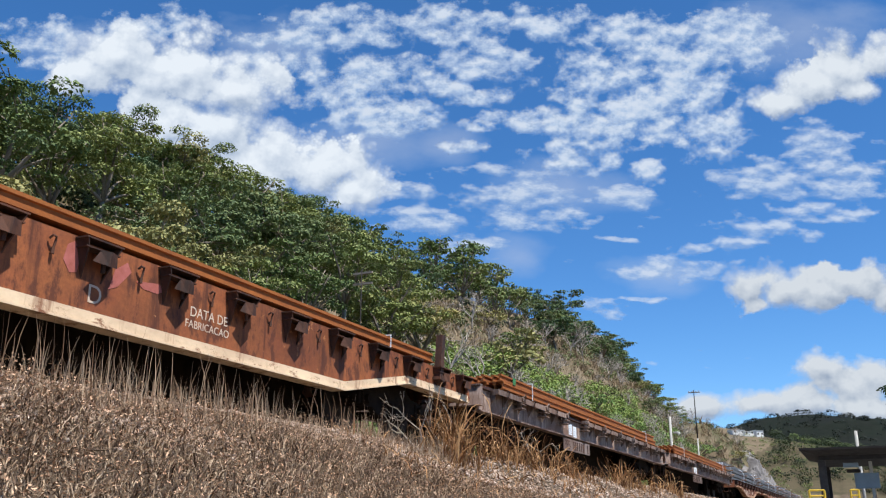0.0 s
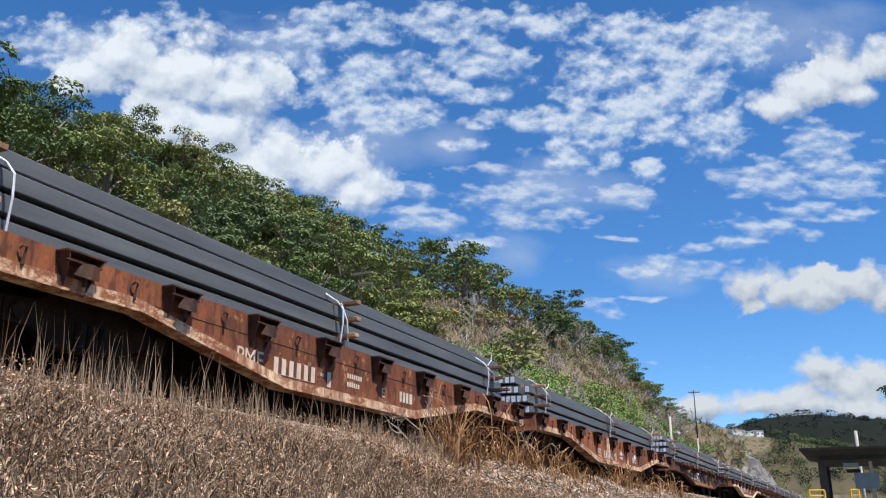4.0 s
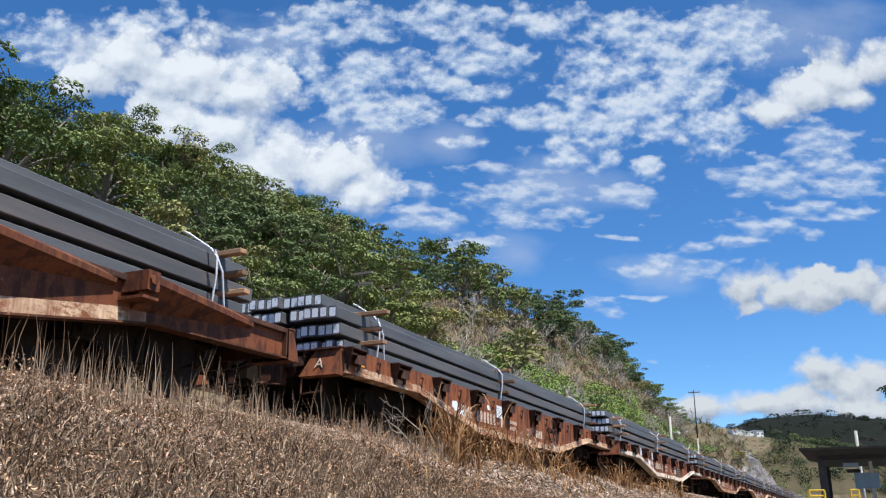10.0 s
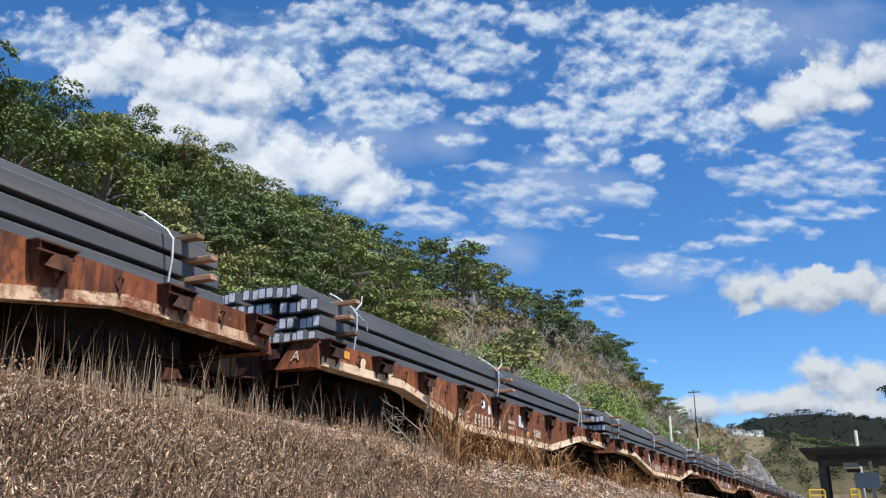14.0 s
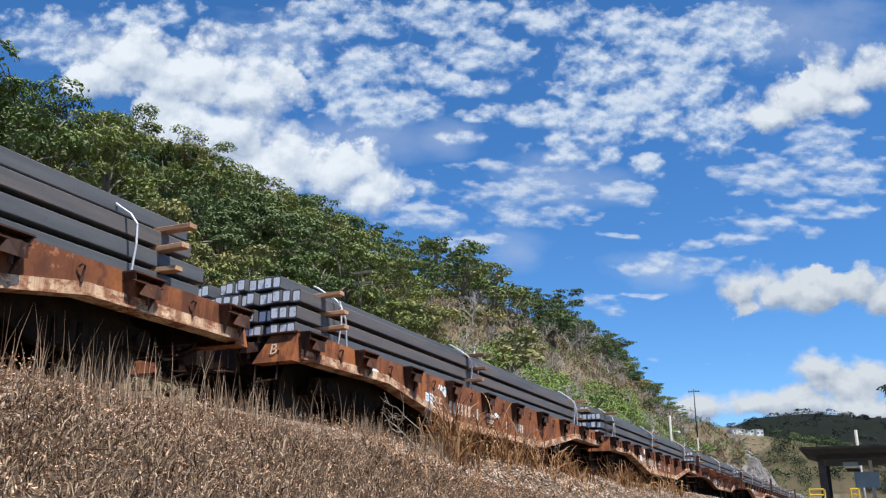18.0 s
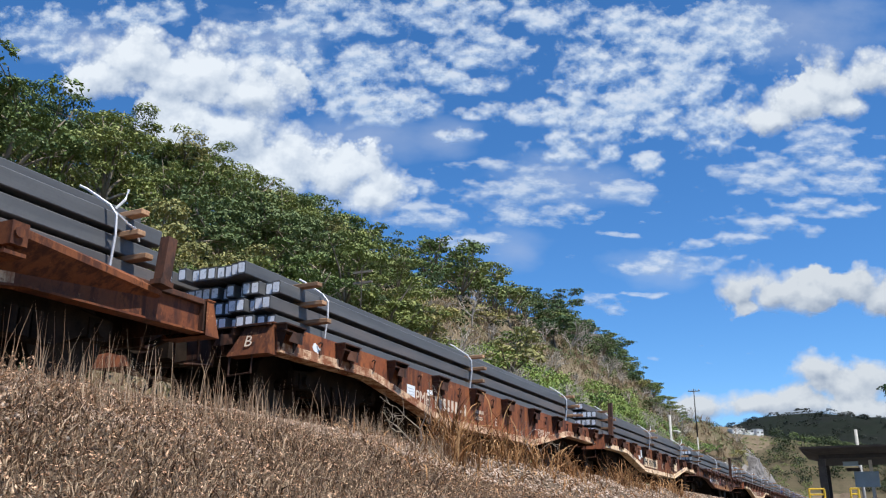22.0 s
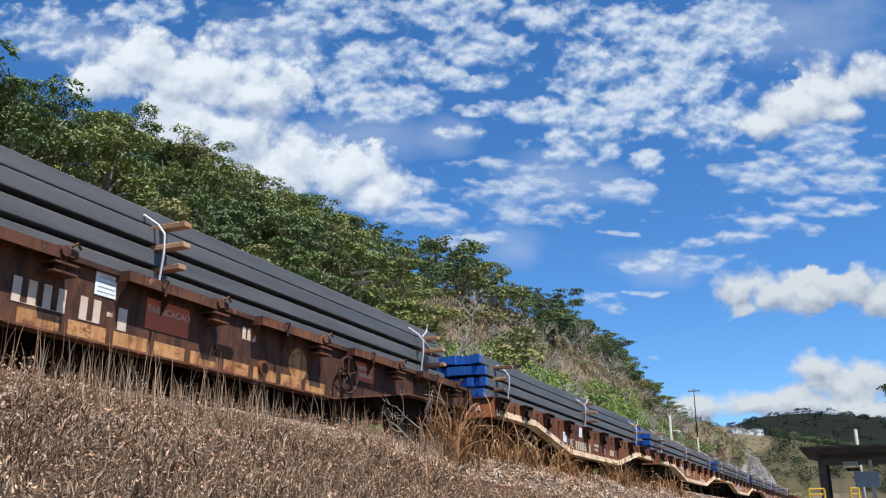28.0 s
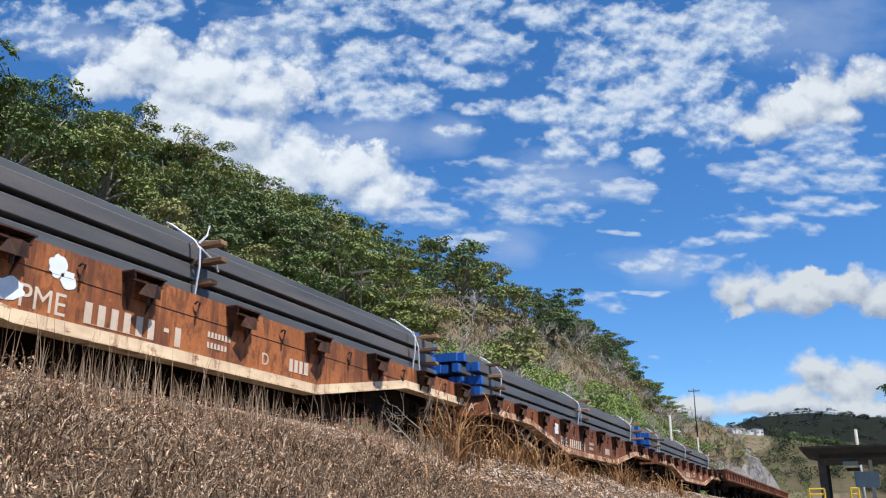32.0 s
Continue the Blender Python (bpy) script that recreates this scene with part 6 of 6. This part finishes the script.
def cloud_cover(n, v, blobs, kind, seed):
    """How thick the cloud is at a place of the sheet: ellipses, bent and broken up by billows."""
    warp = n.node("TexNoise", Scale=0.0075, Detail=3.0, Roughness=0.5)
    n.put(warp.inputs["Vector"], v)
    off = n.node("VectorMath")
    off.operation = "MULTIPLY_ADD"
    n.put(off.inputs[0], warp.outputs["Color"])
    bend = 46 if kind == "heap" else 40
    off.inputs[1].default_value = (bend, bend, 0)
    n.put(off.inputs[2], v)
    field = None
    for bx, by, rx, ry in blobs:
        m = n.node("Mapping", Location=(-(bx + bend / 2) / rx, -(by + bend / 2) / ry, 0), Scale=(1 / rx, 1 / ry, 0))
        n.put(m.inputs["Vector"], off.outputs[0])
        ln = n.node("VectorMath")
        ln.operation = "LENGTH"
        n.put(ln.inputs[0], m.outputs[0])
        d = n.math("SUBTRACT", 1.0, ln.outputs["Value"])
        field = d if field is None else n.math("SMOOTH_MAX", field, d, 0.15)
    tilt = {"heap": (0.0, 1.0, 1.15), "ripple": (-14.0, 1.0, 1.35), "streak": (14.0, 0.85, 1.8), "veil": (8.0, 0.8, 1.6)}[kind]
    m = n.node("Mapping", Location=(seed * 137.0, seed * 71.0, seed), Rotation=(0, 0, radians(tilt[0])), Scale=(tilt[1], tilt[2], 1.0))
    n.put(m.inputs["Vector"], v)
    p = m.outputs[0]
    if kind == "heap":
        puff = n.node("TexVoronoi")
        puff.feature = "SMOOTH_F1"
        for key, value in (("Scale", 0.0145), ("Detail", 3.0), ("Roughness", 0.55), ("Lacunarity", 2.3), ("Smoothness", 0.45)):
            puff.inputs[key].default_value = value
        n.put(puff.inputs["Vector"], p)
        billow = n.math("MULTIPLY", n.math("SUBTRACT", 1.12, puff.outputs["Distance"]), 0.62)
        fluff = n.math("MULTIPLY", n.math("SUBTRACT", n.noise(p, 0.016, 6, 0.52), 0.5), 0.85)
        return n.math("ADD", field, n.math("ADD", billow, fluff))
    held = n.math("MINIMUM", n.math("MAXIMUM", field, -0.8), 0.42)
    if kind == "veil":
        return n.math("ADD", n.math("MULTIPLY", field, 0.9), n.math("MULTIPLY", n.math("SUBTRACT", n.noise(p, 0.010, 5, 0.55), 0.5), 1.3))
    cells = n.math("MULTIPLY", n.math("SUBTRACT", n.noise(p, 0.023, 6, 0.56), 0.5), 2.25)
    lumps = n.math("MULTIPLY", n.math("SUBTRACT", n.noise(p, 0.0085, 3, 0.5), 0.5), 0.9)
    return n.math("ADD", n.math("MULTIPLY_ADD", held, 0.68, 0.10), n.math("ADD", cells, lumps))


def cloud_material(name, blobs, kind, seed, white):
    """Cloud as a thin glowing sheet; brighter bulges towards the sun are painted in."""
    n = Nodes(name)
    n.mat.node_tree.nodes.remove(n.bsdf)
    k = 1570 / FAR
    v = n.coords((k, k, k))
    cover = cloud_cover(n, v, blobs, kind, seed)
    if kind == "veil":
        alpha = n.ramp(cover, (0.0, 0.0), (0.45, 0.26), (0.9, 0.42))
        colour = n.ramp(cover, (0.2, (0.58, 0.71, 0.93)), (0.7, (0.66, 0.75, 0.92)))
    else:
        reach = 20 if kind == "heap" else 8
        # painted sun side and shaded base: cover here against cover a step sunward
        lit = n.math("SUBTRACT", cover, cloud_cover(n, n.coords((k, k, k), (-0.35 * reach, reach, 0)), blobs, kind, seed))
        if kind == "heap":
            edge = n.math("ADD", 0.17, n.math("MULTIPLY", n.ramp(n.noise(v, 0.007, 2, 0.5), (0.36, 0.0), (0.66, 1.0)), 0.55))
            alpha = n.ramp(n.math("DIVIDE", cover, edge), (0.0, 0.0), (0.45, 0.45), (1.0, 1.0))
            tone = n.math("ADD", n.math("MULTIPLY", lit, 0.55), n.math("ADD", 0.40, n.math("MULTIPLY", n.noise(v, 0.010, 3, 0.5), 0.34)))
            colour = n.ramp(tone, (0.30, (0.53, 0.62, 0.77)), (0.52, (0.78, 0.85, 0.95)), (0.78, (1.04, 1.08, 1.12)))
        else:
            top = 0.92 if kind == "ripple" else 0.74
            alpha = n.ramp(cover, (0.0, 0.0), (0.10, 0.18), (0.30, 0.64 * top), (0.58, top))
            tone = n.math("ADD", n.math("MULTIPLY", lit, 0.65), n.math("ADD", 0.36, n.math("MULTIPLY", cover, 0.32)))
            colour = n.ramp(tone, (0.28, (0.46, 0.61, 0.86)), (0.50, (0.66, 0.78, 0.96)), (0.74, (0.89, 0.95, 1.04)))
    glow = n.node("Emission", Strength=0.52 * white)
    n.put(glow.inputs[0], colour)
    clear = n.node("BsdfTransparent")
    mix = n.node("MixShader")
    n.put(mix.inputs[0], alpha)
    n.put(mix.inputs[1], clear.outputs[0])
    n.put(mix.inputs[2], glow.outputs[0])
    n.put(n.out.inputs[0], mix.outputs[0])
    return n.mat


CLOUDS = []


def cloud(label, blobs, drift, kind, seed, depth, white=1.0):
    spots = [(x - 784, 441 - y, rx, ry) for x, y, rx, ry in blobs]
    x0, x1 = min(s[0] - 1.8 * s[2] for s in spots) - 70, max(s[0] + 1.8 * s[2] for s in spots) + 70
    y0, y1 = min(s[1] - 1.8 * s[3] for s in spots) - 70, max(s[1] + 1.8 * s[3] for s in spots) + 70
    k = FAR / 1570
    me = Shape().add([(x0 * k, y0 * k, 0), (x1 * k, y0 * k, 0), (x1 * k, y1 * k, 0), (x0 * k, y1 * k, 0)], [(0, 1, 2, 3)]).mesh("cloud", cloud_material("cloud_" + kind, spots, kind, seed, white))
    ob = tagged(new("cloud", me), label, "cloud", "drifting clouds", "structure")
    CLOUDS.append((ob, depth, drift))


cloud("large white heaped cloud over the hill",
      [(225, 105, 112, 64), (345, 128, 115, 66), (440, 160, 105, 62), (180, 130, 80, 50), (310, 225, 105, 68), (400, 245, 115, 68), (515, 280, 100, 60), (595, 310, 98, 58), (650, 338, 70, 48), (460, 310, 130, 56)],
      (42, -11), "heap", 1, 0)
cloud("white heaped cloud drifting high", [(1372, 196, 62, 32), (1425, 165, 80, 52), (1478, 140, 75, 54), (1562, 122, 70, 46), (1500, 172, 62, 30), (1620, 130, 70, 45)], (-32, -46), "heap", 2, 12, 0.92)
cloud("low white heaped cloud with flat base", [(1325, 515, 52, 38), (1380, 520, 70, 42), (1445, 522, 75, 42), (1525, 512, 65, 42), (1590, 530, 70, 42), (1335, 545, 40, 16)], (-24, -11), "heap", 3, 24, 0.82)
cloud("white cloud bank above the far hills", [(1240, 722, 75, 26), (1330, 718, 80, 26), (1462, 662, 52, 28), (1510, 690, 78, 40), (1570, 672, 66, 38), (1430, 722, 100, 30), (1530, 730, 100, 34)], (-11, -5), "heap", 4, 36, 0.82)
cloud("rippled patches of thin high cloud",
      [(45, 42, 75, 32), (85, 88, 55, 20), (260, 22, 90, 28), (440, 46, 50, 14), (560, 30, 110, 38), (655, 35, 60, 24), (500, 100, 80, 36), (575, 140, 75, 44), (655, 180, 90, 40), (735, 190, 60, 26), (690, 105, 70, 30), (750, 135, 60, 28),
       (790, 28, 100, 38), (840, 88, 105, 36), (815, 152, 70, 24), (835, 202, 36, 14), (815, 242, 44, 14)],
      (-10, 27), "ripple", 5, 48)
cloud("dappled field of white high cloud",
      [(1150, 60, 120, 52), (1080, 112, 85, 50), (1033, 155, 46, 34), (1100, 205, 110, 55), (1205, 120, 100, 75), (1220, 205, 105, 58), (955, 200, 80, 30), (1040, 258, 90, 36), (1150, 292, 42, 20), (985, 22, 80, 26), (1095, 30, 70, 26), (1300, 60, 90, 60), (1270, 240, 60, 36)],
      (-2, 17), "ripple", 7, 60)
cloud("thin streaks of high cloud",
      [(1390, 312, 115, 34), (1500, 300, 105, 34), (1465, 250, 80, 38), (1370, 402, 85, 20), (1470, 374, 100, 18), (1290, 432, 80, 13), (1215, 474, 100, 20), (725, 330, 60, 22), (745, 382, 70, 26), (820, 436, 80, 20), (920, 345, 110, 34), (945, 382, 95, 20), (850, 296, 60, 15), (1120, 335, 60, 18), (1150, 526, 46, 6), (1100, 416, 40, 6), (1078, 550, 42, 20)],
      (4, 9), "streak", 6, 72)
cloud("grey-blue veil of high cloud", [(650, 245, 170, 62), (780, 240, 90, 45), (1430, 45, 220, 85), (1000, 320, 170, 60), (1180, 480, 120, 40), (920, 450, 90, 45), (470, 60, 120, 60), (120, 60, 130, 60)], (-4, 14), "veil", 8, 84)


# ---- what moves ----
def motions():
    for ob, x, z in MOVING:
        lean = ob["lean"] if "lean" in ob else 0.0
        y = ob.matrix_basis.translation.y
        walk(ob, [(0.0, pose(x, y, z, 0, lean, 0)), (16.0, pose(x - 16 * SPEED, y, z, 0, lean, 0)), (32.0, pose(x - 32 * SPEED, y, z, 0, lean, 0))])
    for ob, depth, (dx, dy) in CLOUDS:
        k = FAR / 1570
        walk(ob, [(t, SKY_FRAME @ Matrix.Translation((dx * k * (t / 32 - 0.5), dy * k * (t / 32 - 0.5), -FAR - depth))) for t in (0.0, 16.0, 32.0)])


motions()
